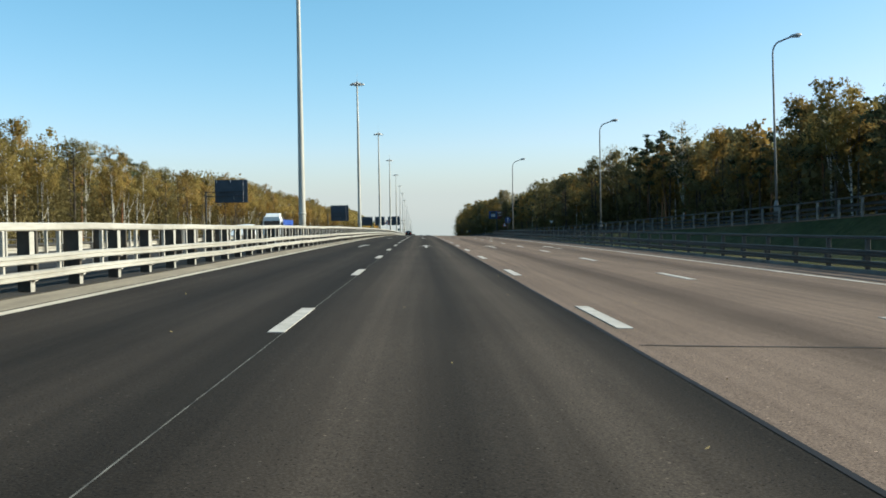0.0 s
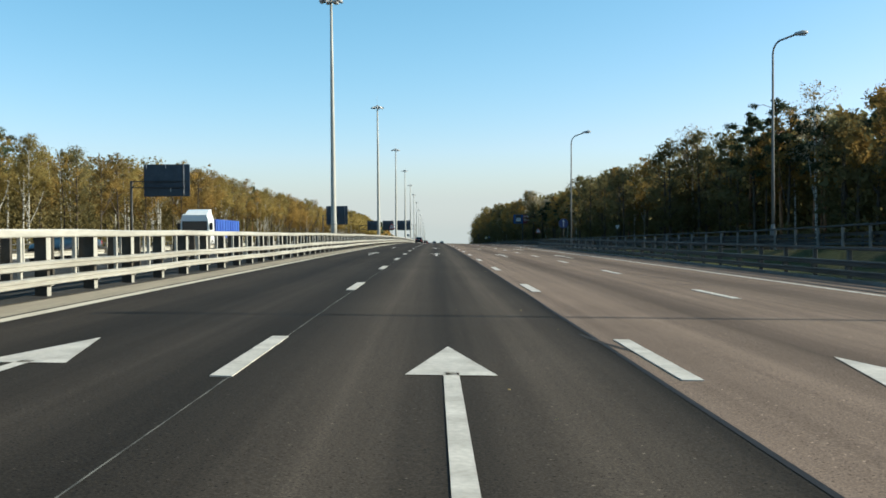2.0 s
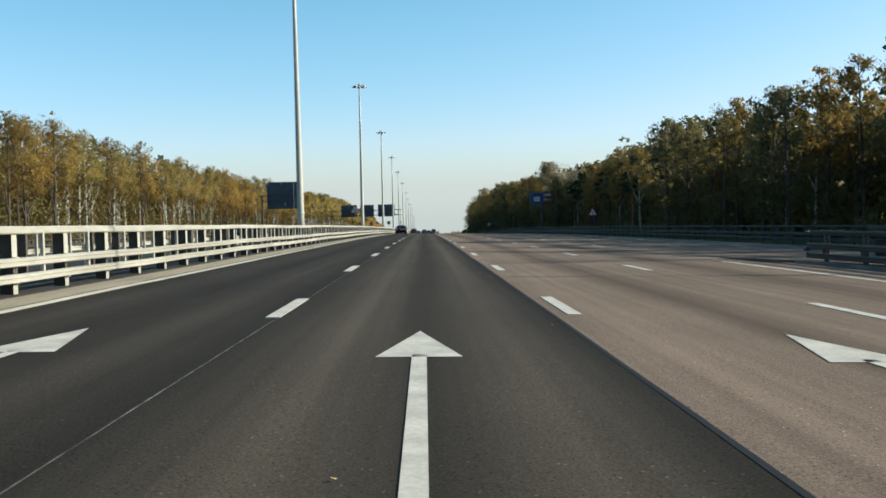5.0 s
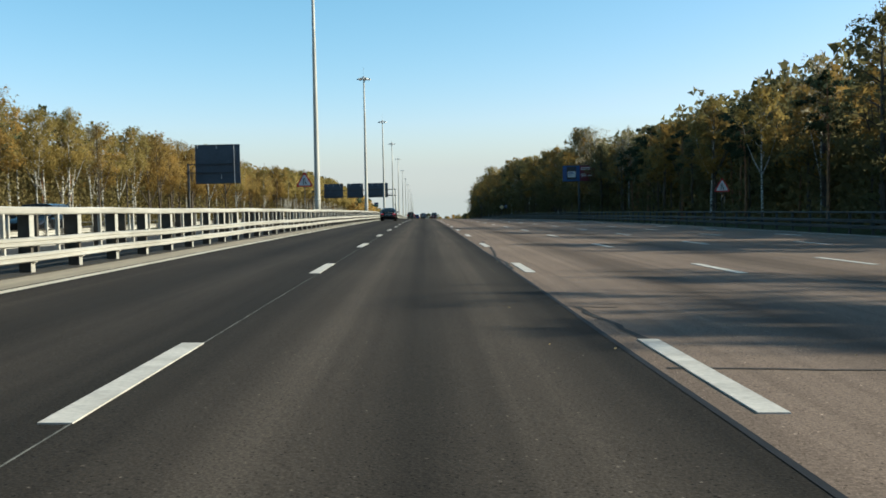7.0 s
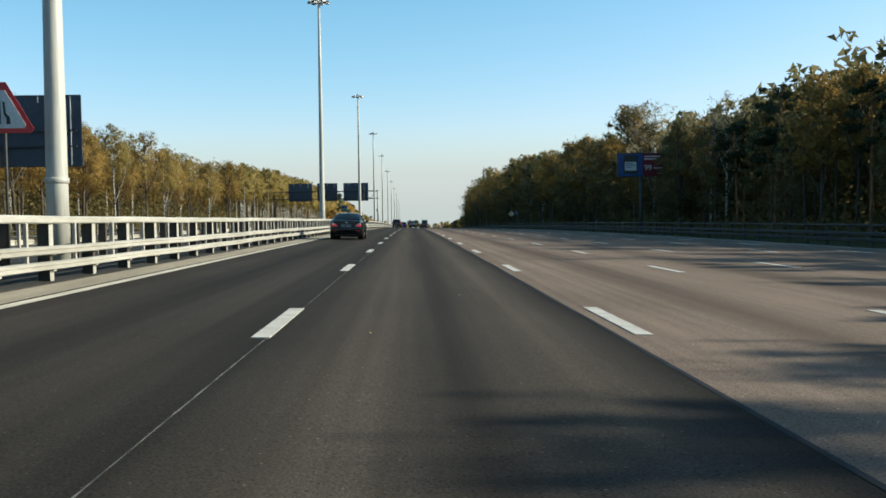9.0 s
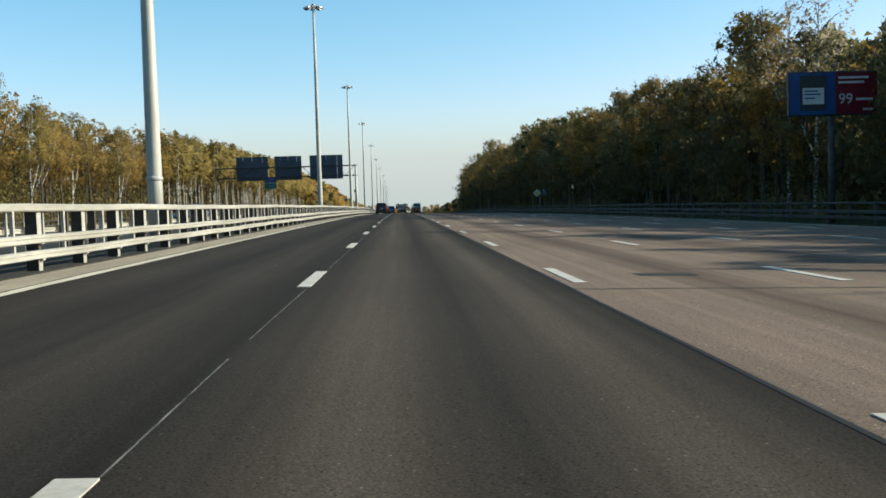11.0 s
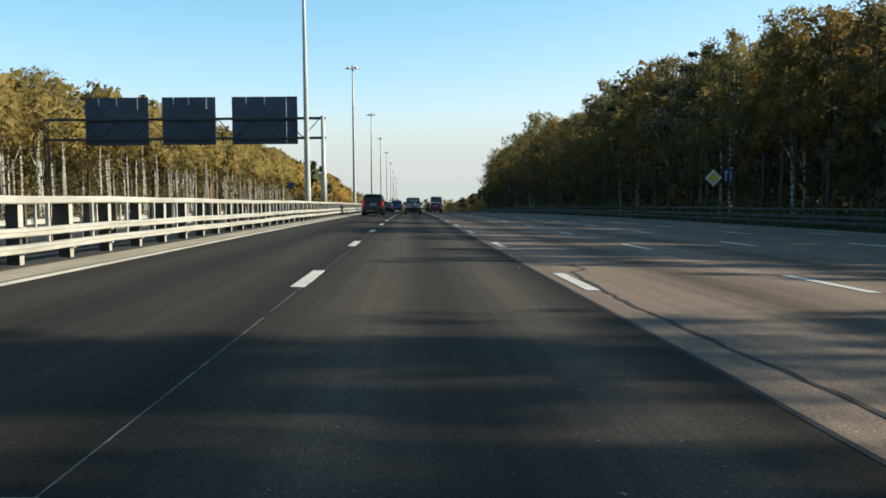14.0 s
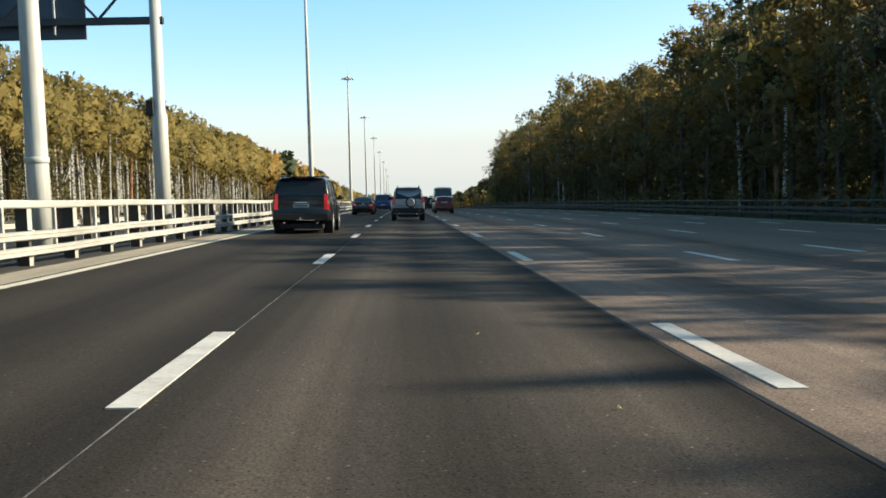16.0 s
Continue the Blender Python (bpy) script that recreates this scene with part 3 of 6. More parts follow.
def median_barrier(xf, out, name_label):
    """Double-rail steel barrier with a box rail on top; xf: the face towards traffic."""
    zb = road_z(xf) if out > 0 else 0.16
    thing = empty("guardrail", (0, 0, 0), name_label, "guardrail", "median barriers", "structure")
    pitch, y_end = 2.33, 900.0
    sag = lambda y: 0.012 * math.sin(y * 0.21) + 0.008 * math.sin(y * 0.77 + 1)
    part("lower_rail", Sheet().extrude(w_beam(xf - out * 0.085, zb + 0.283, out, 0.085, 0.155), Y0, y_end, True, 420, sag), "rail_paint", thing)
    part("upper_rail", Sheet().extrude(w_beam(xf - out * 0.085, zb + 0.547, out, 0.085, 0.155), Y0, y_end, True, 420, sag), "rail_paint", thing)
    part("top_rail", Sheet().extrude(box_beam(min(xf - out * 0.05, xf - out * 0.25), max(xf - out * 0.05, xf - out * 0.25), zb + 1.008, zb + 1.14), Y0, y_end, True, 420, sag), "rail_paint", thing)
    # one upright: channel post coloured shade-dark, pale front plate, slim strut to the top rail
    post = Sheet()
    xa, xb = sorted((xf - out * 0.10, xf - out * 0.31))
    post.box(xa, xb, -0.06, -0.048, -0.3, 1.012)
    post.box(xa, xa + 0.012, -0.06, 0.06, -0.3, 1.012).box(xb - 0.012, xb, -0.06, 0.06, -0.3, 1.012)
    pm = post.mesh("post")
    fa, fb = sorted((xf - out * 0.03, xf - out * 0.098))
    fm = Sheet().box(fa, fb, -0.06, 0.06, 0.47, 0.63, 0.01).box(fa, fb, -0.06, 0.06, 0.19, 0.33, 0.01).mesh("spacer")
    fl, fr = sorted((xf - out * 0.092, xf - out * 0.1))
    flange = Sheet().box(fl, fr, -0.1, 0.1, 0.63, 1.0).box(fl, fr, -0.09, 0.09, -0.05, 0.2).mesh("flange")
    strut = Sheet().box(min(xf - out * 0.05, xf - out * 0.115), max(xf - out * 0.05, xf - out * 0.115), 1.12, 1.19, 0.3, 1.012, 0.006)
    strut = strut.mesh("strut")
    far = Sheet()
    k = 0
    y = Y0 + 54.0
    while y < y_end:
        if k < 245:
            at = (0, y + 0.02 * math.sin(k * 1.7), zb)
            part("post", pm, "rail_post", thing, at=at)
            part("spacer", fm, "rail_paint", thing, at=at)
            part("strut", strut, "rail_paint", thing, at=at)
            part("flange", flange, "rail_paint", thing, at=at)
        else:
            far.box(xa, xb, y - 0.055, y + 0.055, zb - 0.3, zb + 1.06).box(fa, fb, y - 0.09, y + 0.09, zb, zb + 0.26)
        y += pitch
        k += 1
    tagged(part("far_posts", far, "rail_post", thing), kind="stuff")
    return thing


median_barrier(-6.55, 1, "cream-painted steel double guardrail along the median")
median_barrier(-9.55, -1, "cream-painted steel guardrail facing the opposite carriageway")


def side_rail(label, x_of, z_of, y0, y1, out, pitch=2.5, nose=False, post="zinc_dull"):
    """Galvanised verge rail: one pressed rail, a tube on top and posts."""
    thing = empty("guardrail", (0, 0, 0), label, "guardrail", "verge guardrails", "structure")
    steps = int((y1 - y0) / 4)
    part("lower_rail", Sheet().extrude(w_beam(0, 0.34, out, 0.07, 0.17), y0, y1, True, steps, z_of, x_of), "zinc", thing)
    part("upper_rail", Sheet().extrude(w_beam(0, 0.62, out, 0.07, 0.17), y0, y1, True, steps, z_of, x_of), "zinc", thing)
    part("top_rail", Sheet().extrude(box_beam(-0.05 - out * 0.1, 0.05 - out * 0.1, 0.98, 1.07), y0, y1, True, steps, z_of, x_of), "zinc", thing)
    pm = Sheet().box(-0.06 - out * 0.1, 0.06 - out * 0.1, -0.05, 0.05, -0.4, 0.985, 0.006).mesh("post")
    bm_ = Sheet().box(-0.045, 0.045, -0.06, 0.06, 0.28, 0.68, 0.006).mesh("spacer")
    far, k, y = Sheet(), 0, y0 + 0.4
    while y < y1:
        if k < 140:
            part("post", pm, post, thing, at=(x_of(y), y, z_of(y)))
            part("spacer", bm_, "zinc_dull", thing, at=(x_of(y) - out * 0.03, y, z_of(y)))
        else:
            far.box(x_of(y) - 0.06 - out * 0.1, x_of(y) + 0.06 - out * 0.1, y - 0.05, y + 0.05, z_of(y) - 0.4, z_of(y) + 0.985)
        y += pitch
        k += 1
    if far.v:
        tagged(part("far_posts", far, "zinc_dull", thing), kind="stuff")
    if nose:
        ring = [(x_of(y1) + 0.55 - 0.55 * math.cos(a), y1 + 0.9 * math.sin(a)) for a in [math.pi * i / 10 for i in range(11)]]
        for zz, r in ((0.52, 0.13), (1.02, 0.05)):
            part("end_loop", Sheet().tube([(x, y, z_of(y1) + zz) for x, y in ring], [r * 0.5] * 11, 8), "zinc", thing)
    return thing


side_rail("dull galvanised guardrail beside the slow lane's edge line", lambda y: 11.35, lambda y: road_z(11.35) - 0.12, Y0, 149, -1, nose=True)
side_rail("galvanised guardrail along the slip road's inner edge", lambda y: ramp_left(y) - 0.4, lambda y: ramp_z(y) - 0.02, Y0, 147, 1, post="zinc_pale")
side_rail("galvanised guardrail along the outer edge under the forest", lambda y: ramp_right(y) + 0.35, lambda y: (ramp_z(y) - 0.14 if y < 110 else lerp(y, [(110, ramp_z(110) - 0.14), (152, road_z(20.6)), (3000, road_z(20.6))])), Y0, 800, -1)
side_rail("galvanised guardrail along the far edge of the opposite carriageway", lambda y: -29.6, lambda y: -0.35, Y0, 800, 1, 3.0)

# ---- lighting masts and street lamps ----


def lighting_mast():
    thing = empty("lighting_mast", (0, 0, 0), "tall cream-grey steel mast with a floodlight crown in the median", "light mast", "median lighting masts")
    part("pole", Sheet().tube([(0, 0, 0), (0, 0, 1.9), (0, 0, 8), (0, 0, 14), (0, 0, 20.2)], [0.245, 0.235, 0.19, 0.145, 0.10], 20), "mast_paint", thing, smooth=True)
    part("collar", Sheet().tube([(0, 0, 1.88), (0, 0, 1.9), (0, 0, 2.0), (0, 0, 2.02)], [0.24, 0.262, 0.262, 0.235], 20), "mast_paint", thing, smooth=True)
    part("base_flange", Sheet().tube([(0, 0, -0.05), (0, 0, 0.03), (0, 0, 0.05)], [0.38, 0.38, 0.36], 16), "zinc_dull", thing)
    part("hatch", Sheet().box(0.15, 0.25, -0.09, 0.09, 0.7, 1.25, 0.01), "mast_paint", thing)
    crown = Sheet()
    for a in range(12):
        t0, t1 = a * math.pi / 6, (a + 1) * math.pi / 6
        crown.tube([(0.62 * math.cos(t0), 0.62 * math.sin(t0), 20.15), (0.62 * math.cos(t1), 0.62 * math.sin(t1), 20.15)], [0.035, 0.035], 6)
    for a in range(6):
        t0 = a * math.pi / 3
        crown.tube([(0, 0, 20.25), (0.62 * math.cos(t0), 0.62 * math.sin(t0), 20.15)], [0.03, 0.03], 6)
    crown.tube([(0, 0, 20.05), (0, 0, 20.35), (0, 0, 20.45)], [0.16, 0.16, 0.05], 10)
    part("crown_ring", crown, "lamp_grey", thing)
    lamp = Sheet()
    lamp.add([(-0.17, 0.0, 0.06), (0.17, 0.0, 0.06), (0.17, 0.45, 0.02), (-0.17, 0.45, 0.02), (-0.19, -0.02, -0.10), (0.19, -0.02, -0.10), (0.19, 0.5, -0.10), (-0.19, 0.5, -0.10)],
             [(0, 1, 2, 3), (4, 7, 6, 5), (0, 4, 5, 1), (1, 5, 6, 2), (2, 6, 7, 3), (3, 7, 4, 0)])
    lm = lamp.mesh("floodlight")
    gm = Sheet().box(-0.16, 0.16, 0.02, 0.46, -0.118, -0.103).mesh("lens")
    for a in range(8):
        m_ = Matrix.Rotation(a * math.pi / 4, 4, "Z") @ Matrix.Translation((0, 0.52, 20.12)) @ Matrix.Rotation(radians(-12), 4, "X")
        f = part("floodlight", lm, "lamp_grey", thing, at=m_)
        part("lens", gm, "glass_lens", f)
    part("lightning_rod", Sheet().tube([(0, 0, 20.4), (0, 0, 21.7)], [0.018, 0.008], 6), "lamp_grey", thing)
    return thing


mast = lighting_mast()
mast.matrix_basis = pose(-8.3, 56.5, 0.15) @ Matrix.Diagonal((1, 1, 1.018, 1))
TALL = {1: 1.012, 2: 1.004, 3: 0.99, 4: 1.006, 5: 1.009, 6: 1.026, 7: 1.026, 8: 1.003, 9: 1.0}
for k in [-1] + list(range(1, 15)):
    m_ = copy_thing(mast, pose(-8.33 + 0.1 * math.cos(k * 0.9 + 2.5), 56.5 + 65.5 * k, 0.15, 0.15 * math.sin(k * 5), 0.15 * math.cos(k * 2), k * 20))
    m_.scale.z = TALL.get(k, 1.01)
    m_.location.y -= 0.6 if k == 6 else 0.0


def street_lamp():
    thing = empty("street_lamp", (0, 0, 0), "slender grey street lamp with a curved arm over the slip road", "street lamp", "slip road lamps")
    part("pole", Sheet().tube([(0, 0, 0.9), (0, 0, 5), (0, 0, 10.75)], [0.095, 0.08, 0.06], 14), "lamp_steel", thing, smooth=True)
    part("pedestal", Sheet().tube([(0, 0, -0.5), (0, 0, 0.55), (0, 0, 0.75), (0, 0, 1.0), (0, 0, 1.05)], [0.20, 0.19, 0.135, 0.12, 0.09], 14), "lamp_steel", thing, "weathered grey pedestal", True)
    pts = [(0, 0, 10.7)] + [(0.65 - 0.65 * math.cos(a), 0, 10.75 + 0.85 * math.sin(a)) for a in [radians(d) for d in range(10, 81, 10)]] + [(1.25, 0, 11.85)]
    part("arm", Sheet().tube(pts, [0.055] * len(pts), 10), "lamp_steel", thing, smooth=True)
    head = Sheet().tube([(1.15, 0, 11.83), (1.3, 0, 11.87), (1.65, 0, 11.95), (1.9, 0, 11.98), (2.0, 0, 11.98)], [0.06, 0.12, 0.15, 0.11, 0.02], 10)
    head.v = [(x, y, z if z > 11.84 else 11.84 + (z - 11.84) * 0.4) for x, y, z in head.v]
    h = part("lamp_head", head, "lamp_grey", thing, smooth=True)
    part("lens", Sheet().box(1.35, 1.85, -0.09, 0.09, 11.80, 11.82), "glass_lens", h)
    return thing


slamp = street_lamp()
slamp.matrix_basis = pose(23.4, 55.0, 1.45, 0, -1, 0)
copy_thing(slamp, pose(19.3, 97.0, 0.5, 0.3, 0, -4))
copy_thing(slamp, pose(13.9, 141.9, -0.35, 0, 0.4, -6))
copy_thing(slamp, pose(26.8, 17.0, 2.2, 0, 0, 3))


# ---- signs ----
def sign_panel(parent, x0, x1, z0, z1, y, ribs):
    """The back of a large sign: sheet, folded rim, stiffeners and clamps."""
    p = part("panel", Sheet().box(x0, x1, y - 0.02, y + 0.02, z0, z1, 0.012), "sign_back", parent)
    for za, zb in ((z0, z0 + 0.06), (z1 - 0.06, z1)):
        part("rim", Sheet().box(x0, x1, y - 0.07, y - 0.023, za, zb, 0.008), "sign_steel", p)
    k = int((z1 - z0) / 0.62)
    for i in range(1, k):
        part("seam_rib", Sheet().box(x0 + 0.05, x1 - 0.05, y - 0.045, y - 0.023, z0 + (z1 - z0) * i / k - 0.02, z0 + (z1 - z0) * i / k + 0.02), "sign_back", p)
    for x, za, zb in ribs:
        part("clamp_strip", Sheet().box(x - 0.03, x + 0.03, y - 0.10, y - 0.05, za, zb, 0.006), "sign_white", p, "bright bare-metal clamp strip")
    return p


def cantilever_sign(xp, y, x0, x1, z0, z1, ztop, base_z):
    """Sign for the other carriageway, seen from behind, on a post with two arms."""
    thing = empty("cantilever_sign", (0, 0, 0), "dark back of a large road sign on a cantilever post", "road sign", "signs of the opposite carriageway")
    part("post", Sheet().tube([(xp, y, base_z - 0.3), (xp, y, ztop)], [0.17, 0.15], 12), "zinc_dull", thing, smooth=True)
    for z in (ztop - 0.12, z0 + (z1 - z0) * 0.28):
        part("arm", Sheet().box(xp, x1 - 0.3, y - 0.30, y - 0.18, z - 0.06, z + 0.06), "sign_steel", thing)
    part("brace", Sheet().tube([(xp, y - 0.24, z0 + (z1 - z0) * 0.28), (x0 + 0.1, y - 0.24, ztop - 0.12)], [0.04, 0.04], 6), "sign_steel", thing)
    sign_panel(thing, x0, x1, z0, z1, y - 0.05, [(x0 + (x1 - x0) * f, z1 - g, z1 - 0.05) for f, g in ((0.06, 0.5), (0.48, 0.5))] + [(x0 + (x1 - x0) * 0.87, z0 + 0.1, z1 - 0.1), (x0 + (x1 - x0) * 0.58, z0 + 0.6, z0 + 1.1)])
    return thing


cantilever_sign(-37.8, 164, -36.2, -30.5, 6.3, 10.3, 8.3, -0.6)
cantilever_sign(-29.1, 299, -28.2, -22.65, 5.05, 9.9, 7.6, -0.4)
cantilever_sign(-37.8, 30, -36.6, -31.6, 5.6, 9.4, 7.9, -0.6)


def gantry(y):
    thing = empty("sign_gantry", (0, 0, 0), "dark steel gantry with three large sign backs over the road", "sign gantry")
    yb = y - 0.27
    part("post", Sheet().tube([(-7.9, yb, -0.1), (-7.9, yb, 3.9), (-7.9, yb, 4.05), (-7.9, yb, 8.75)], [0.25, 0.24, 0.185, 0.175], 18), "mast_paint", thing, "round pale-painted post", True)
    part("switch_box", Sheet().box(-8.27, -8.02, yb - 0.22, yb + 0.1, 3.9, 4.4, 0.03), "trim_black", thing, "small black box strapped to the post")
    lat = Sheet()
    for dx in (-0.16, 0.16):
        for dy in (-0.16, 0.16):
            lat.box(-31.6 + dx - 0.03, -31.6 + dx + 0.03, yb + dy - 0.03, yb + dy + 0.03, -0.6, 8.6)
    for i in range(16):
        z = -0.2 + i * 0.55
        q = 1 if i % 2 else -1
        for dy in (-0.16, 0.16):
            lat.tube([(-31.6 - 0.16 * q, yb + dy, z), (-31.6 + 0.16 * q, yb + dy, z + 0.55)], [0.018, 0.018], 5)
    part("lattice_post", lat, "zinc", thing)
    for z in (6.85, 8.55):
        part("chord", Sheet().box(-31.8, -7.65, yb - 0.09, yb + 0.09, z - 0.11, z + 0.11, 0.01), "sign_steel", thing)
    for i in range(16):
        x = -31.4 + i * 1.45
        q = (6.9, 8.5) if i % 2 else (8.5, 6.9)
        part("brace", Sheet().tube([(x, yb, q[0]), (x + 1.45, yb, q[1])], [0.045, 0.045], 6), "sign_steel", thing)
    for x0, x1 in ((-15.75, -10.1), (-21.75, -17.15), (-28.3, -22.9)):
        w = x1 - x0
        sign_panel(thing, x0, x1, 6.35, 10.45, y, [(x0 + w * 0.22, 9.8, 10.4), (x0 + w * 0.5, 9.75, 10.4), (x0 + w * 0.83, 6.5 if x0 > -16 else 9.4, 10.4)])
    return thing


gantry(458.6)


def plate_sign(name, label, cat, x, y, z_base, z_mid, shape, size, facing=1, post_r=0.03):
    """A small sign on a pipe: shape is triangle, yield, disc, diamond or board."""
    thing = empty(name, (x, y, 0), label, cat)
    part("post", Sheet().tube([(0, 0.06, z_base - 0.3), (0, 0.06, z_mid + size * 0.42)], [post_r, post_r], 10), "zinc", thing, smooth=True)

    def poly(nm, mat, pts, y0, lab=""):
        k = len(pts)
        part(nm, Sheet().add([(px, y0, z_mid + pz) for px, pz in pts] + [(px, y0 + 0.012, z_mid + pz) for px, pz in pts],
                             [tuple(range(k)), tuple(range(2 * k - 1, k - 1, -1))] + [(i, k + i, k + (i + 1) % k, (i + 1) % k) for i in range(k)]), mat, thing, lab)

    def ring(r, k=28):
        return [(r * math.sin(2 * math.pi * i / k), r * math.cos(2 * math.pi * i / k)) for i in range(k)][::-1]

    def tri(r, flip=1):
        out = []
        for i in range(3):
            a = radians(120 * i)
            for d in (-9, 9):
                out.append((r * 0.985 * math.sin(a + radians(d) * 0.55), flip * r * 0.985 * math.cos(a + radians(d) * 0.55)))
        return out[::-1] if flip > 0 else out

    if shape == "triangle":
        poly("plate", "sign_red", tri(size * 0.62), 0.0, "red rim")
        poly("face", "sign_white", tri(size * 0.46), -0.014, "white face")
        b = size
        poly("symbol", "sign_black", [(-0.11 * b, -0.18 * b), (-0.05 * b, -0.18 * b), (-0.05 * b, 0.26 * b), (-0.09 * b, 0.22 * b)], -0.028)
        poly("symbol", "sign_black", [(0.05 * b, -0.18 * b), (0.13 * b, -0.18 * b), (0.12 * b, -0.05 * b), (0.05 * b, 0.02 * b), (0.03 * b, 0.24 * b), (-0.01 * b, 0.24 * b), (0.01 * b, 0.0), (0.06 * b, -0.08 * b)], -0.028)
    elif shape == "yield":
        poly("plate", "sign_white", tri(size * 0.62, -1), 0.0)
        poly("rim_bar", "zinc", [(-0.40 * size, 0.21 * size), (0.40 * size, 0.21 * size), (0.40 * size, 0.25 * size), (-0.40 * size, 0.25 * size)], -0.014)
    elif shape == "disc":
        poly("plate", "sign_blue", ring(size * 0.5), 0.0)
        b = size
        poly("arrow", "sign_white", [(-0.035 * b, -0.36 * b), (0.035 * b, -0.36 * b), (0.035 * b, 0.16 * b), (0.15 * b, 0.14 * b), (0.0, 0.40 * b), (-0.15 * b, 0.14 * b), (-0.035 * b, 0.16 * b)], -0.014, "white upward arrow")
    elif shape == "diamond":
        b = size * 0.5
        poly("plate", "sign_white", [(-b, 0), (0, -b), (b, 0), (0, b)], 0.0)
        c = b * 0.66
        poly("face", "sign_yellow", [(-c, 0), (0, -c), (c, 0), (0, c)], -0.014, "amber inner square")
    elif shape == "two":
        w = size * 0.5
        poly("plate", "sign_blue", [(-w, 0.01), (w, 0.01), (w, w), (-w, w)], 0.0, "blue upper half with pale bars")
        poly("plate", "sign_green", [(-w, -w), (w, -w), (w, -0.01), (-w, -0.01)], 0.0, "green lower half with pale bars")
        poly("divider", "sign_white", [(-w, -0.012), (w, -0.012), (w, 0.012), (-w, 0.012)], -0.014)
        for px, pz, pw in ((-0.09, 0.25, 0.1), (0.16, 0.25, 0.08), (0.0, -0.26, 0.26)):
            q = size
            poly("text_bar", "sign_pale", [((px - pw) * q, (pz - 0.05) * q), ((px + pw) * q, (pz - 0.05) * q), ((px + pw) * q, (pz + 0.05) * q), ((px - pw) * q, (pz + 0.05) * q)], -0.014)
    elif shape == "board":
        w, h = size * 0.5, size * 0.42
        poly("plate", "sign_blue", [(-w, -h), (w, -h), (w, h), (-w, h)], 0.0)
        for px, pz, pw in ((-0.2, 0.16, 0.16), (0.12, 0.18, 0.10), (0.26, 0.12, 0.06), (-0.02, -0.12, 0.22)):
            q = size
            poly("text_bar", "sign_pale", [((px - pw) * q, (pz - 0.045) * q), ((px + pw) * q, (pz - 0.045) * q), ((px + pw) * q, (pz + 0.045) * q), ((px - pw) * q, (pz + 0.045) * q)], -0.014)
    return thing


plate_sign("warning_sign", "red-rimmed triangular road-narrows sign on a pipe in the median", "road sign", -9.2, 252.5, 0.1, 3.5, "triangle", 1.15)
plate_sign("warning_sign", "triangular warning sign on a pipe beside the outer rail", "road sign", 21.5, 246, -0.6, 2.3, "triangle", 1.0)
plate_sign("yield_sign", "pale back of a give-way sign by the slip road", "road sign", 22.95, 165, -0.6, 2.1, "yield", 0.5)
plate_sign("direction_sign", "round blue sign with a white upward arrow on a pipe", "road sign", 13.15, 142, -0.5, 2.25, "disc", 1.0)
plate_sign("priority_sign", "white-edged amber diamond priority sign under the dark trees", "road sign", 20.95, 441, -0.6, 2.62, "diamond", 1.2)
plate_sign("distance_sign", "square board, blue above and green below, on a pipe", "road sign", -8.13, 346, 0.1, 2.6, "two", 0.7)
plate_sign("distance_sign", "small dark blue board with white markings on a median pipe", "road sign", -8.9, 442.5, 0.1, 2.45, "board", 0.46)
lanes = empty("lane_sign", (22.1, 441.3, 0), "narrow blue lane plate with white strokes beside the diamond sign", "road sign")
part("post", Sheet().tube([(0, 0.06, -0.9), (0, 0.06, 3.2)], [0.03, 0.03], 10), "zinc", lanes)
part("plate", Sheet().box(-0.3, 0.3, 0.0, 0.03, 2.3, 3.25, 0.01), "sign_blue", lanes)
for x0, x1, z0, z1 in ((-0.2, -0.13, 2.4, 3.0), (0.13, 0.2, 2.4, 3.1), (-0.2, 0.0, 3.0, 3.1)):
    part("stroke", Sheet().box(x0, x1, -0.014, 0.0, z0, z1), "sign_white", lanes)

# billboard
bb = empty("billboard", (27.6, 350, 0), "roadside billboard, half blue half red, on one steel post", "billboard")
part("post", Sheet().tube([(0, 0.4, -1.0), (0, 0.4, 6.2)], [0.22, 0.19], 14), "zinc_dull", bb, smooth=True)
part("frame", Sheet().box(-2.95, 2.9, 0.05, 0.35, 6.0, 8.85, 0.03), "sign_steel", bb)
part("poster", Sheet().box(-2.85, 0.12, 0.0, 0.047, 6.1, 8.75), "ad_blue", bb, "blue half with a pale screen")
part("poster", Sheet().box(0.12, 2.8, 0.0, 0.047, 6.1, 8.75), "ad_red", bb, "dark red half with white lettering")
scr = Sheet().box(-2.2, -0.5, -0.02, -0.003, 6.35, 8.6, 0.005)
part("device", scr, "sign_black", bb, "black rounded device outline")
part("screen", Sheet().box(-2.05, -0.65, -0.035, -0.022, 6.75, 7.8), "sign_white", bb)
for z, w in ((7.55, 0.9), (7.35, 1.1), (7.1, 0.7)):
    part("text_bar", Sheet().box(-1.95, -1.95 + w, -0.05, -0.038, z, z + 0.09), "ad_blue", bb)
for z, x1 in ((8.35, 2.3), (8.05, 2.0), (6.3, 2.6)):
    part("text_bar", Sheet().box(0.3 if z > 7 else 1.9, x1, -0.02, -0.003, z, z + 0.14), "sign_white", bb)
tc = bpy.data.curves.new("price", "FONT")
tc.body, tc.size, tc.extrude = "99", 0.95, 0.008
to = new("price", tc)
to.parent, to.matrix_basis = bb, pose(0.3, -0.015, 6.75, 90, 0, 0)
tc.materials.append(MATS["sign_white"])
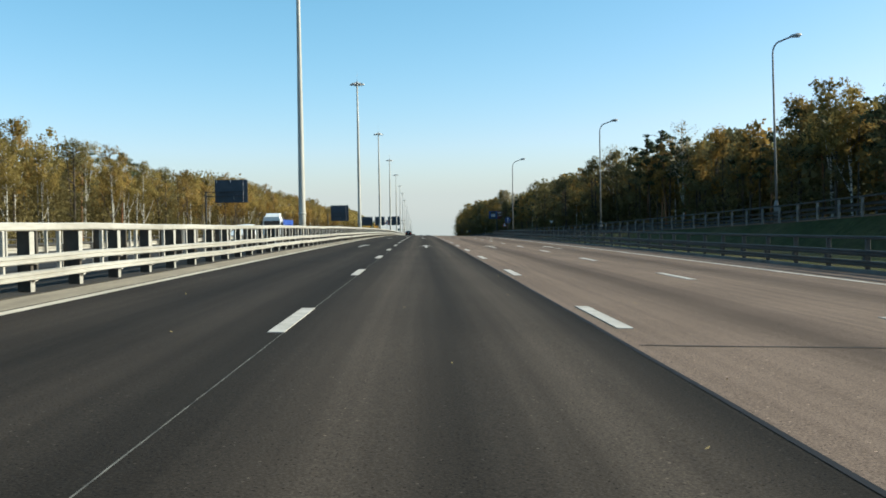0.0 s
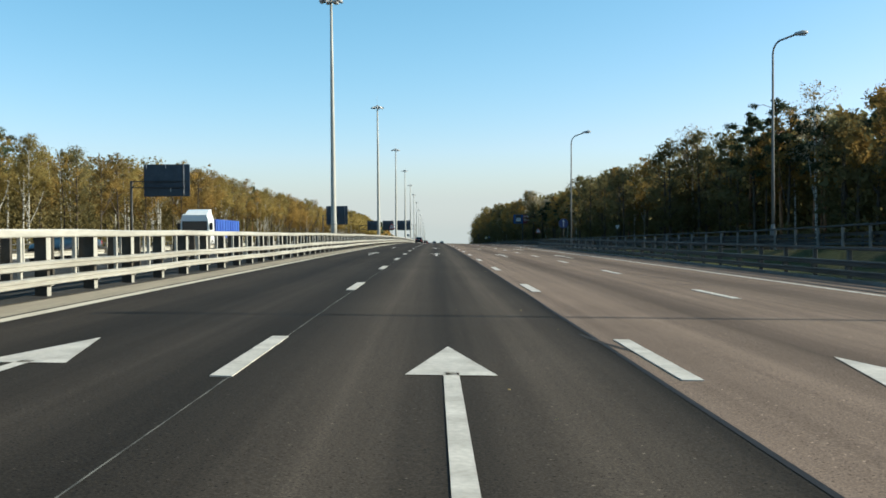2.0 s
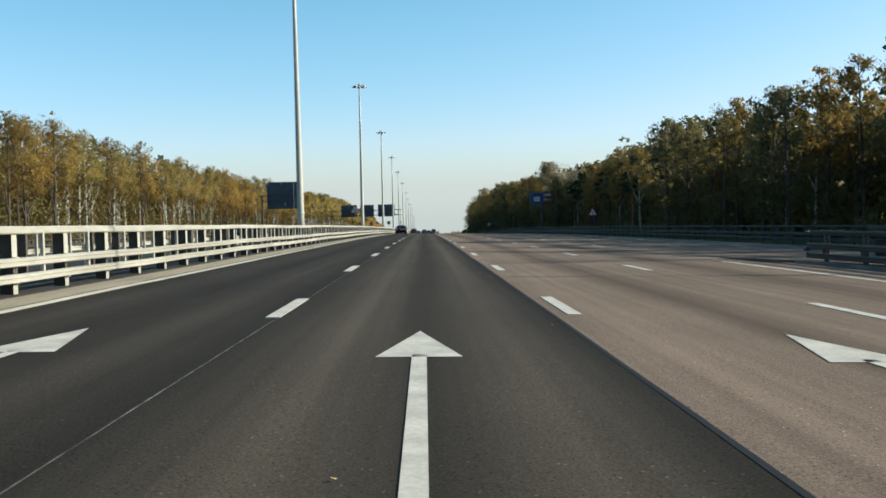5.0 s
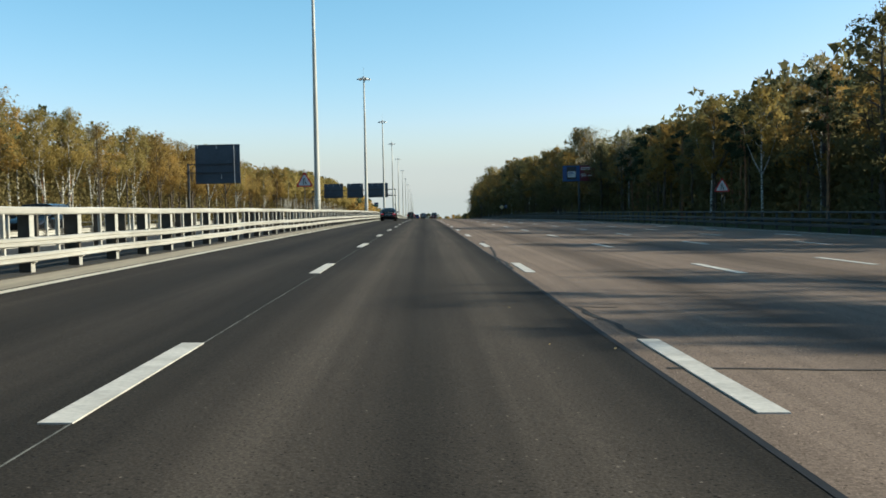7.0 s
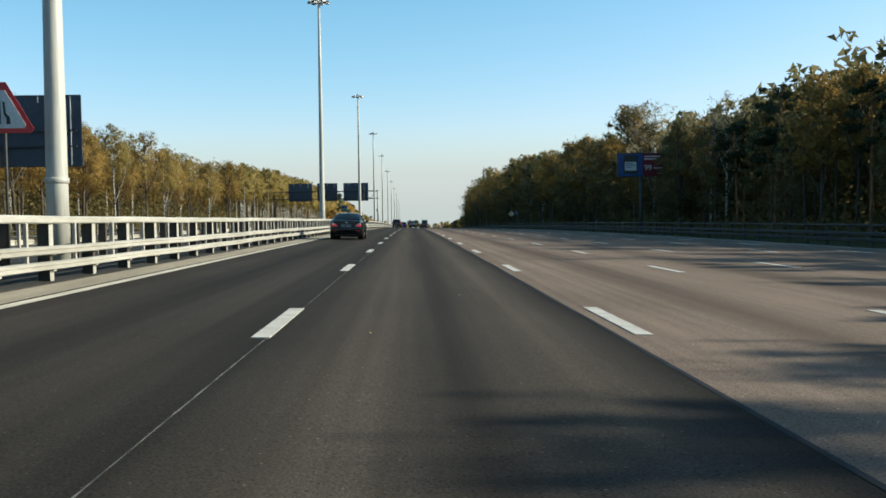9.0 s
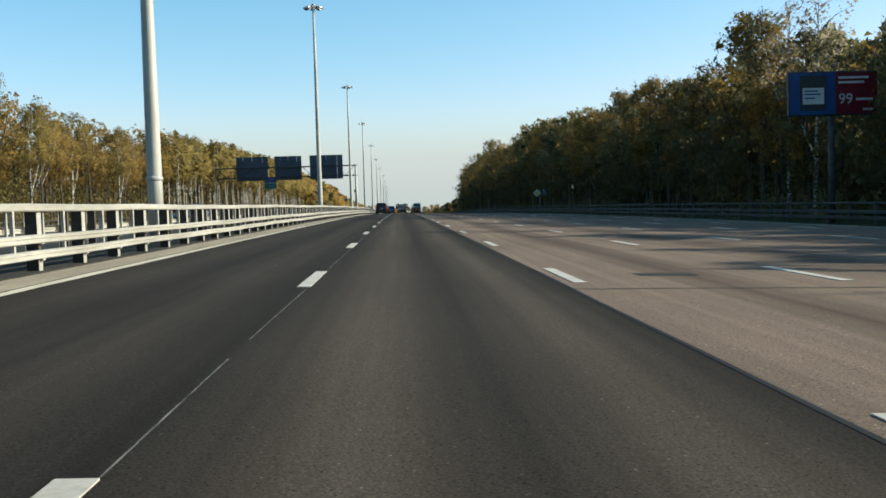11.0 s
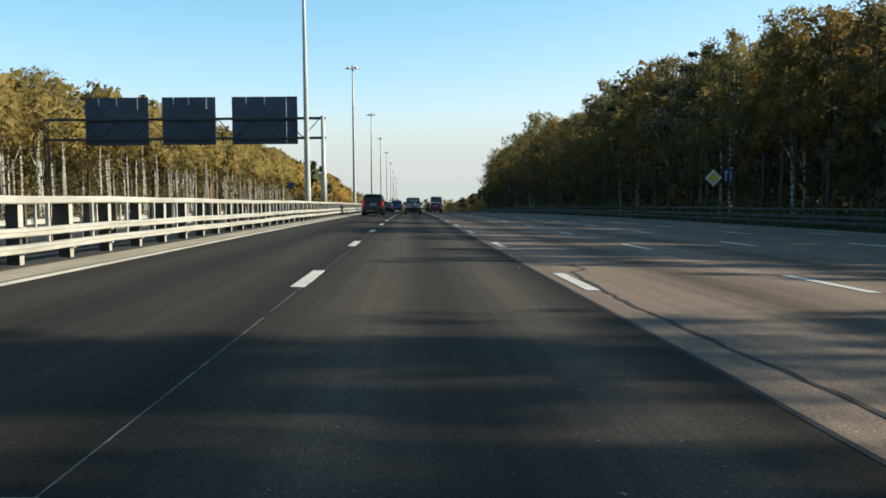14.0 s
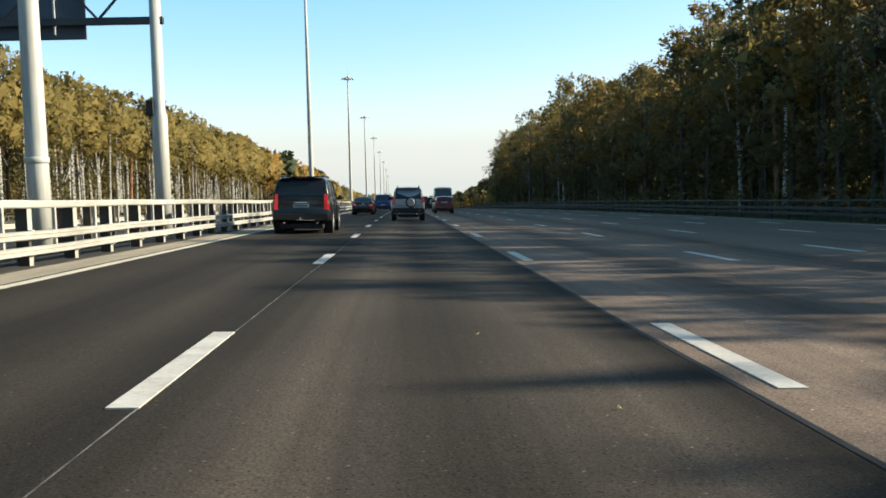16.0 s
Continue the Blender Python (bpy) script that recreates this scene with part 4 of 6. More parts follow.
part("text_bar", Sheet().box(1.45, 2.55, -0.02, -0.003, 6.95, 7.1), "sign_white", bb)


# ---- vehicles ----
def section(st):
    y, zb, w, belt, roof, wr = st
    g = roof - belt
    return [(w * 0.78, y, zb), (w * 0.97, y, zb + 0.09), (w, y, zb + (belt - zb) * 0.45), (w * 0.985, y, belt - 0.07), (w * 0.935, y, belt),
            ((w * 0.935 + wr) / 2, y, belt + g * 0.5), (wr, y, roof - min(0.07, g * 0.3)), (wr * 0.8, y, roof - min(0.012, g * 0.05)), (0, y, roof + 0.012)]


def wheel(parent, x, y, r, w, mat_rim="rim_alloy"):
    s_ = 1 if x > 0 else -1
    prof = [(-w / 2, r * 0.62), (-w / 2, r * 0.93), (-w / 2 + 0.03, r), (w / 2 - 0.03, r), (w / 2, r * 0.93), (w / 2, r * 0.62)]
    t = Sheet()
    k = 22
    for i in range(k):
        a = 2 * math.pi * i / k
        t.v += [(px, q * math.sin(a), q * math.cos(a)) for px, q in prof]
    for i in range(k):
        for j in range(5):
            a, b = i * 6 + j, ((i + 1) % k) * 6 + j
            t.f.append((a, a + 1, b + 1, b))
    wh = part("wheel", t, "rubber", parent, at=(x, y, r))
    o = s_ * (w / 2 - 0.025)
    rim = Sheet().tube([(o - s_ * 0.05, 0, 0), (o, 0, 0)], [r * 0.63, r * 0.63], 20)
    part("rim_barrel", rim, "trim_black", wh)
    sp = Sheet().tube([(o, 0, 0), (o + s_ * 0.022, 0, 0)], [r * 0.17, r * 0.14], 10)
    for i in range(5):
        a = 2 * math.pi * i / 5
        ca, sa = math.cos(a), math.sin(a)
        q = []
        for rr, hw in ((r * 0.12, 0.045), (r * 0.62, 0.065)):
            for d in (-hw, hw):
                q.append((o + s_ * 0.018, rr * ca - d * sa, rr * sa + d * ca))
        q += [(o, b_, c_) for _, b_, c_ in q]
        sp.add(q, [(0, 1, 3, 2), (4, 6, 7, 5), (0, 2, 6, 4), (1, 5, 7, 3), (2, 3, 7, 6)])
    k = 20
    vs = []
    for i in range(k):
        a = 2 * math.pi * i / k
        vs += [(o + s_ * 0.014, q * math.cos(a), q * math.sin(a)) for q in (r * 0.56, r * 0.65)]
    sp.add(vs, [(2 * i, 2 * i + 1, 2 * ((i + 1) % k) + 1, 2 * ((i + 1) % k)) for i in range(k)])
    part("rim", sp, mat_rim, wh)
    return wh


def car(label, paint_name, stations, at, wheels, rear, glass_rear, glass_sides, front_glass=None, mirrors=None, rails=None, spare=None, cat="car"):
    """A car from cross-sections, tail first (y from its tail, x right, z up)."""
    thing = empty("car", at, label, cat, "traffic")
    secs = [section(st) for st in stations]
    ring = [[(x, y, z) for x, y, z in sc] + [(-x, y, z) for x, y, z in sc[-2::-1]] for sc in secs]
    k = len(ring[0])
    s = Sheet()
    for rg in ring:
        s.v += rg
    for i in range(len(ring) - 1):
        for j in range(k - 1):
            a = i * k + j
            s.f.append((a, a + k, a + k + 1, a + 1))
    s.f += [tuple(range(k)), tuple(range(len(ring) * k - 1, (len(ring) - 1) * k - 1, -1))]
    s.f += [(i * k, i * k + k - 1, (i + 1) * k + k - 1, (i + 1) * k) for i in range(len(ring) - 1)]
    body = part("body", s, paint_name, thing)
    body.data.polygons.foreach_set("use_smooth", [True] * len(body.data.polygons))
    md = body.modifiers.new("edges", "EDGE_SPLIT")
    md.split_angle = radians(32)

    def pane(nm, corners, inset, off, mat="glass_dark", lab=""):
        c = [Vector(p) for p in corners]
        mid = sum(c, Vector()) / 4
        nrm = (c[2] - c[0]).cross(c[3] - c[1]).normalized()
        if nrm.dot(mid - Vector((0, stations[len(stations) // 2][0], 0.7))) < 0:
            nrm = -nrm
        c = [p + (mid - p) * inset + nrm * off for p in c]
        part(nm, Sheet().add([tuple(p) for p in c] + [tuple(p - nrm * 0.03) for p in c],
                             [(0, 1, 2, 3), (0, 4, 5, 1), (1, 5, 6, 2), (2, 6, 7, 3), (3, 7, 4, 0)]), mat, body, lab)

    a, b = glass_rear
    pane("rear_window", [secs[a][6], secs[b][6], (-secs[b][6][0], *secs[b][6][1:]), (-secs[a][6][0], *secs[a][6][1:])], 0.07, 0.016)
    if front_glass:
        a, b = front_glass
        pane("windscreen", [secs[a][6], secs[b][6], (-secs[b][6][0], *secs[b][6][1:]), (-secs[a][6][0], *secs[a][6][1:])], 0.07, 0.016)
    for a, b in glass_sides:
        for sg in (1, -1):
            pane("side_window", [(sg * p[0], p[1], p[2]) for p in (secs[a][4], secs[a][6], secs[b][6], secs[b][4])], 0.1, 0.02)
    tail = stations[0][0]
    w = max(st[2] for st in stations)
    for nm, x0, x1, z0, z1, y0, y1, mat, lab in rear:
        for sg in ((1, -1) if x0 >= 0 else (0,)):
            xs = sorted((sg * x0, sg * x1)) if sg else (x0, x1)
            part(nm, Sheet().box(xs[0], xs[1], tail + y0, tail + y1, z0, z1, min(0.02, (z1 - z0) * 0.25, (y1 - y0) * 0.3)), mat, body, lab)
    for yy, r, wd in wheels:
        for sg in (1, -1):
            part("wheel_arch", Sheet().disc((sg * (w - 0.022), yy, r * 1.02), (1, 0, 0), r * 1.17, 0.04, 22), "trim_black", body)
            wheel(thing, sg * (w - wd / 2 + 0.012), yy, r, wd)
    if mirrors:
        my, mz = mirrors
        for sg in (1, -1):
            part("mirror", Sheet().box(*sorted((sg * (w * 0.93), sg * (w + 0.24))), my - 0.09, my + 0.09, mz - 0.09, mz + 0.11, 0.04), "trim_black" if paint_name in ("car_black", "car_dark", "car_silver") else paint_name, body)
    part("tailgate_line", Sheet().box(-w * 0.8, w * 0.8, tail - 0.012, tail + 0.02, stations[0][3] - 0.30, stations[0][3] - 0.275), "trim_black", body)
    part("handle", Sheet().box(-0.16, 0.16, tail - 0.03, tail + 0.01, stations[0][3] - 0.12, stations[0][3] - 0.07, 0.01), "trim_black", body)
    if stations[2][4] > 1.5:
        part("roof_spoiler", Sheet().box(-w * 0.72, w * 0.72, stations[2][0] - 0.22, stations[2][0] + 0.12, stations[2][4] - 0.03, stations[2][4] + 0.025, 0.02), paint_name, body)
        part("high_brake_lamp", Sheet().box(-0.16, 0.16, stations[2][0] - 0.235, stations[2][0] - 0.20, stations[2][4] - 0.02, stations[2][4] + 0.005), "lamp_red", body)
    # side furniture: door seams, handles and a sill
    for sg in (1, -1):
        for yd in (stations[-1][0] * 0.36, stations[-1][0] * 0.56):
            part("door_seam", Sheet().box(*sorted((sg * (w - 0.008), sg * (w + 0.003))), yd, yd + 0.012, 0.5, stations[3][3] - 0.05), "trim_black", body)
            part("door_handle", Sheet().box(*sorted((sg * (w - 0.02), sg * (w + 0.028))), yd + 0.1, yd + 0.3, stations[3][3] - 0.19, stations[3][3] - 0.15, 0.008), "chrome" if paint_name in ("car_dark", "car_black") else paint_name, body)
        part("sill", Sheet().box(*sorted((sg * (w - 0.06), sg * (w + 0.004))), wheels[0][0] + wheels[0][1] * 1.3, wheels[1][0] - wheels[1][1] * 1.3, stations[3][1], stations[3][1] + 0.14, 0.02), "trim_black", body)
    if stations[2][4] > 1.5:
        part("rear_wiper", Sheet().tube([(0.0, tail + 0.10, stations[0][3] + 0.1), (0.22, tail + 0.125, stations[0][3] + 0.17), (0.5, tail + 0.13, stations[0][3] + 0.18)], [0.014, 0.012, 0.008], 6), "trim_black", body)
    part("underbody", Sheet().box(-w * 0.62, w * 0.62, tail + 0.35, stations[-1][0] - 0.4, 0.2, 0.42, 0.03), "trim_black", body)
    if rails:
        ya, yb, zr, xr = rails
        for sg in (1, -1):
            part("roof_rail", Sheet().tube([(sg * xr, ya, zr - 0.04), (sg * xr, ya + 0.15, zr + 0.05), (sg * xr, yb - 0.15, zr + 0.05), (sg * xr, yb, zr - 0.04)], [0.022] * 4, 8), "trim_black", body)
    if spare:
        sx, sz, sr = spare
        part("spare_wheel", Sheet().tube([(sx, tail - 0.20, sz), (sx, tail - 0.19, sz), (sx, tail - 0.03, sz), (sx, tail + 0.03, sz)], [sr * 0.82, sr, sr, sr * 0.9], 24), "rubber", body)
        part("spare_cover", Sheet().tube([(sx, tail - 0.225, sz), (sx, tail - 0.20, sz)], [sr * 0.62, sr * 0.74], 24), "car_silver", body, "silver spare wheel cover")
    return thing


def eased(pts):
    """A smooth curve through (along, value) points that never overshoots them."""
    xs, vs = [p[0] for p in pts], [p[1] for p in pts]
    d = [(b - a) / (q - p) for a, b, p, q in zip(vs, vs[1:], xs, xs[1:])]
    m_ = [d[0]] + [0.0 if a * b <= 0 else 2 * a * b / (a + b) for a, b in zip(d, d[1:])] + [d[-1]]

    def at(x):
        if x <= xs[0] or x >= xs[-1]:
            return vs[0] if x <= xs[0] else vs[-1]
        i = max(k for k in range(len(xs) - 1) if xs[k] <= x)
        h = xs[i + 1] - xs[i]
        t = (x - xs[i]) / h
        return (2 * t ** 3 - 3 * t * t + 1) * vs[i] + (t ** 3 - 2 * t * t + t) * h * m_[i] + (3 * t * t - 2 * t ** 3) * vs[i + 1] + (t ** 3 - t * t) * h * m_[i + 1]
    return at


class Shell:
    """A car body as one smooth skin: y runs from the tail, v from the sill (0) over the shoulder (6) and roof edge (8) to the middle of the top (11)."""

    def __init__(self, length, wide, sill, belt, top, inward, tail):
        self.length = length
        self.wide, self.sill, self.belt, self.top, self.inward, self.tail = (eased(p) for p in (wide, sill, belt, top, inward, tail))

    def at(self, y, v, side=1, proud=0.0):
        w, zb, b, r = self.wide(y), self.sill(y), self.belt(y), self.top(y)
        wr, g = self.inward(y) * w, r - b
        e = r - max(0.018, 0.11 * g)
        pts = [(0.72 * w, zb), (0.95 * w, zb + 0.06), (0.99 * w, zb + 0.17), (w, 0.5 * (zb + b)), (0.995 * w, b - 0.17), (0.98 * w, b - 0.06), (0.945 * w, b),
               (0.5 * (0.945 * w + wr) + 0.03 * min(1.0, max(g, 0) / 0.3), b + 0.54 * (e - b)), (wr, e), (0.84 * wr, r - 0.025), (0.45 * wr, r - 0.006), (0.0, r)]
        i = min(10, int(v))
        t = v - i
        x, z = pts[i][0] + (pts[i + 1][0] - pts[i][0]) * t, pts[i][1] + (pts[i + 1][1] - pts[i][1]) * t
        p = Vector((x * side, y + self.tail(z) * max(0.0, 1 - y / 0.7) ** 2, z))
        if proud:
            h = 0.02
            y0, y1, v0, v1 = max(0, y - h), min(self.length, y + h), max(0, v - h), min(11, v + h)
            n_ = (self.at(y1, v, side) - self.at(y0, v, side)).cross(self.at(y, v1, side) - self.at(y, v0, side)).normalized() * -side
            p = p + n_ * proud
        return p

    def skin(self, arches):
        s = Sheet()
        ys_ = sorted(set([0.0, 0.03, 0.07, 0.12, 0.2, self.length - 0.06, self.length - 0.02] + [self.length * i / 56 for i in range(57)]))
        vs_ = list(range(12))
        ring = vs_ + [-v for v in vs_[-2::-1]]
        for y in ys_:
            s.v += [tuple(self.at(y, abs(v), 1 if k < 12 else -1)) for k, v in enumerate(ring)]
        k = len(ring)
        for i in range(len(ys_) - 1):
            for j in range(k - 1):
                q = (i * k + j, i * k + k + j, i * k + k + j + 1, i * k + j + 1)
                cy, cz = sum(s.v[c][1] for c in q) / 4, sum(s.v[c][2] for c in q) / 4
                low = j < 5 or j > k - 7
                if not (low and any(math.hypot(cy - ya, cz - ra) < ra * 1.13 for ya, ra in arches)):
                    s.f.append(q)
        for base, flip in ((0, False), ((len(ys_) - 1) * k, True)):
            for j in range(11):
                q = (base + j, base + j + 1, base + k - 2 - j, base + k - 1 - j)
                s.f.append(q[::-1] if flip else q)
        return s

    def patch(self, corners, side, proud=0.006, n_y=7, n_v=5):
        """A piece that follows the skin between four (y, v) corners: low back, low front, high front, high back."""
        (ya, va), (yb, vb), (yc, vc), (yd, vd) = corners
        s, rows = Sheet(), []
        for lift in (proud, -0.02):
            for i in range(n_y + 1):
                for j in range(n_v + 1):
                    p, q = i / n_y, j / n_v
                    y = (ya + (yb - ya) * p) * (1 - q) + (yd + (yc - yd) * p) * q
                    v = (va + (vb - va) * p) * (1 - q) + (vd + (vc - vd) * p) * q
                    s.v.append(tuple(self.at(y, v, side, lift)))
        k, n_ = n_v + 1, (n_y + 1) * (n_v + 1)
        s.f += [(i * k + j, i * k + j + 1, i * k + k + j + 1, i * k + k + j) for i in range(n_y) for j in range(n_v)]
        edge = [j for j in range(k)] + [i * k + n_v for i in range(1, n_y + 1)] + [n_y * k + j for j in range(n_v - 1, -1, -1)] + [i * k for i in range(n_y - 1, 0, -1)]
        s.f += [(a, b, b + n_, a + n_) for a, b in zip(edge, edge[1:] + edge[:1])]
        return s


    def across(self, y0, y1, v, proud=0.006, n_=8):
        """A pane over the whole width, from one side's v to the other's, between two stations."""
        s = Sheet()
        for lift in (proud, -0.02):
            for i in range(6):
                for j in range(2 * n_ + 1):
                    vv = v + (11 - v) * min(j, 2 * n_ - j) / n_
                    s.v.append(tuple(self.at(y0 + (y1 - y0) * i / 5, min(vv, 10.98), 1 if j <= n_ else -1, lift)))
        k = 2 * n_ + 1
        s.f += [(i * k + j, i * k + j + 1, i * k + k + j + 1, i * k + k + j) for i in range(5) for j in range(k - 1)]
        edge = list(range(k)) + [i * k + k - 1 for i in range(1, 6)] + [5 * k + j for j in range(k - 2, -1, -1)] + [i * k for i in range(4, 0, -1)]
        s.f += [(a, b, b + 6 * k, a + 6 * k) for a, b in zip(edge, edge[1:] + edge[:1])]
        return s


def shell_car(label, paint_name, at, sh, axles, r, wheel_w, side_glass, rear_glass, front_glass, lamps, plate, mirror, seams, extras):
    """A car with a smooth skin. lamps: (name, x0, slant, z0, z1, wrap, material) on the tail's corners; extras: boxes (name, x0, x1, y0, y1, z0, z1, material, label)."""
    thing = empty("car", at, label, "car", "traffic")
    body = part("body", sh.skin([(y, r) for y in axles]), paint_name, thing, smooth=True)
    for sg in (1, -1):
        for corners in side_glass:
            part("side_window", sh.patch(corners, sg), "glass_dark", body, smooth=True)
        for y in seams:
            part("door_seam", sh.patch([(y, 1.2), (y + 0.007, 1.2), (y + 0.007, 6.0), (y, 6.0)], sg, 0.002, 1, 10), "trim_black", body)
            part("door_handle", sh.patch([(y + 0.08, 4.2), (y + 0.27, 4.2), (y + 0.27, 4.6), (y + 0.08, 4.6)], sg, 0.03, 2, 2), "chrome", body, "bright door handle")
        part("shoulder_line", sh.patch([(0.3, 5.86), (sh.length * 0.8, 5.86), (sh.length * 0.8, 6.0), (0.3, 6.0)], sg, 0.004, 14, 1), "chrome", body, "thin bright strip under the windows")
        for nm, x0, x1, z0, z1, wrap, mat, lab in lamps:
            v = lambda z: 3 + (z - 0.5 * (sh.sill(0.1) + sh.belt(0.1))) / (sh.belt(0.1) - 0.17 - 0.5 * (sh.sill(0.1) + sh.belt(0.1))) if z < sh.belt(0.1) - 0.17 else 4 + (z - sh.belt(0.1) + 0.17) / 0.11 if z < sh.belt(0.1) - 0.06 else 5 + (z - sh.belt(0.1) + 0.06) / 0.06 if z < sh.belt(0.1) else 6 + 2 * (z - sh.belt(0.1)) / max(0.05, sh.top(0.25) - sh.belt(0.1))
            lamp, rows = Sheet(), 6
            for i in range(rows + 1):
                z = z0 + (z1 - z0) * i / rows
                vz = max(0.0, min(7.6, v(z)))
                corner = sh.at(0.0, vz, sg)
                x1_ = x0 + x1 * (i / rows) ** 1.2
                line = [Vector((sg * (x1_ + (abs(corner.x) - x1_) * q), corner.y - 0.012, z)) for q in (0.0, 0.35, 0.7, 0.95)]
                line += [sh.at(y, vz, sg, 0.012) for y in (0.04, wrap * 0.5, wrap * (0.75 + 0.25 * i / rows))]
                lamp.v += [tuple(p) for p in line]
            lamp.f = [(i * 7 + j, i * 7 + j + 1, i * 7 + j + 8, i * 7 + j + 7) for i in range(rows) for j in range(6)]
            part(nm, lamp, mat, body, lab, True)
        for y in axles:
            w = sh.wide(y)
            ring = Sheet()
            for i in range(25):
                a = radians(-22 + 224 * i / 24)
                for q, dx in ((1.07, -0.03), (1.07, 0.006), (1.14, 0.008), (1.21, -0.004)):
                    ring.v.append((sg * (w + dx), y + r * q * math.cos(a), r * (1 + 0.0) + r * q * math.sin(a)))
            ring.f = [(i * 4 + j, i * 4 + j + 1, i * 4 + j + 5, i * 4 + j + 4) for i in range(24) for j in range(3)]
            part("wheel_arch", ring, paint_name, body, smooth=True)
            well = Sheet().tube([(sg * (w - 0.34), y, r), (sg * (w - 0.335), y, r), (sg * (w - 0.02), y, r)], [0.05, r * 1.1, r * 1.1], 24, False)
            part("wheel_well", well, "trim_black", body)
            wheel(thing, sg * (w - wheel_w / 2 - 0.004), y, r, wheel_w)
        my, mz, mw = mirror
        x0 = sh.wide(my) * 0.93
        pod = Sheet().tube([(sg * x0, my, mz - 0.02), (sg * (x0 + 0.07), my - 0.01, mz), (sg * (x0 + 0.1), my, mz + 0.03), (sg * (x0 + 0.1 + mw * 0.5), my + 0.02, mz + 0.04), (sg * (x0 + 0.1 + mw), my + 0.05, mz + 0.03)], [0.03, 0.04, 0.085, 0.09, 0.045], 10)
        part("mirror", pod, "trim_black", body, smooth=True)
    part("rear_window", sh.across(*rear_glass), "glass_dark", body, smooth=True)
    part("windscreen", sh.across(*front_glass), "glass_dark", body, smooth=True)
    pz, px = plate
    back = sh.tail(pz)
    pl = part("number_plate", Sheet().box(-px, px, back - 0.03, back - 0.005, pz - 0.06, pz + 0.06, 0.006), "plate_white", body, "pale plate with plain bars")
    for i in range(6):
        part("plate_bar", Sheet().box(-px * 0.8 + i * px * 0.27, -px * 0.8 + i * px * 0.27 + px * 0.17, back - 0.034, back - 0.029, pz - 0.032, pz + 0.032), "trim_black", pl)
    for nm, x0, x1, y0, y1, z0, z1, mat, lab in extras:
        for sg in ((1, -1) if x0 > 0 and nm != "model_badge" else (0,)):
            xs = sorted((sg * x0, sg * x1)) if sg else (x0, x1)
            part(nm, Sheet().box(xs[0], xs[1], y0, y1, z0, z1, min(0.015, (z1 - z0) * 0.3, (y1 - y0) * 0.3)), mat, body, lab)
    part("underbody", Sheet().box(-sh.wide(1.5) * 0.72, sh.wide(1.5) * 0.72, 0.3, sh.length - 0.4, 0.16, 0.36, 0.03), "trim_black", body)
    return thing


LT = "red tail lamp"


def tail_set(w, z, h, lw, plate_z, bumper_z, bump="trim_black", depth=0.12, plate_x=0.0):
    out = [("tail_lamp", w * 0.965 - lw, w * 0.965, z - h / 2, z + h / 2, -0.015, depth, "lamp_red", LT),
           ("number_plate", -0.27, 0.27, plate_z - 0.06, plate_z + 0.06, -0.035, -0.015, "plate_white", "pale plate with plain bars"),
           ("bumper", -w * 0.97, w * 0.97, bumper_z - 0.13, bumper_z + 0.13, -0.09, 0.3, bump, ""),
           ("exhaust", w * 0.45, w * 0.45 + 0.09, bumper_z - 0.2, bumper_z - 0.13, -0.04, 0.4, "chrome", "")]
    out += [("reflector", w * 0.62, w * 0.74, bumper_z - 0.02, bumper_z + 0.02, -0.1, -0.08, "lamp_red", ""), ("bumper_lip", -w * 0.9, w * 0.9, bumper_z + 0.13, bumper_z + 0.15, -0.07, 0.2, "trim_black", "")]
    return out


def suv(label, paint_name, at, L=5.1, w=1.0, h=1.9, belt=1.12, wb=(1.05, 4.0), r=0.4, spare=None, bump="car", roofrack=True, lamp_h=0.5):
    st = [(0.0, 0.40, w * 0.95, belt - 0.02, belt + 0.02, w * 0.86), (0.07, 0.34, w * 0.985, belt, belt + 0.05, w * 0.86), (0.34, 0.33, w, belt, h - 0.06, w * 0.76),
          (0.8, 0.32, w, belt, h, w * 0.77), (2.0, 0.32, w, belt, h, w * 0.78), (L * 0.58, 0.32, w, belt, h - 0.03, w * 0.77), (L * 0.7, 0.32, w, belt, belt + 0.12, w * 0.82),
          (L * 0.74, 0.32, w, belt, belt + 0.04, w * 0.84), (L * 0.93, 0.34, w * 0.97, belt - 0.1, belt - 0.06, w * 0.8), (L, 0.42, w * 0.86, belt - 0.28, belt - 0.24, w * 0.7)]
    return car(label, paint_name, st, at, [(y, r, 0.25) for y in wb], tail_set(w, belt - 0.02, lamp_h, 0.17, 0.98 if not spare else 0.62, 0.56, paint_name if bump == "car" else bump),
               (1, 2), [(2, 3), (3, 4), (4, 5)], (6, 5), (L * 0.66, belt + 0.1), (0.45, L * 0.55, h, w * 0.66) if roofrack else None, spare)


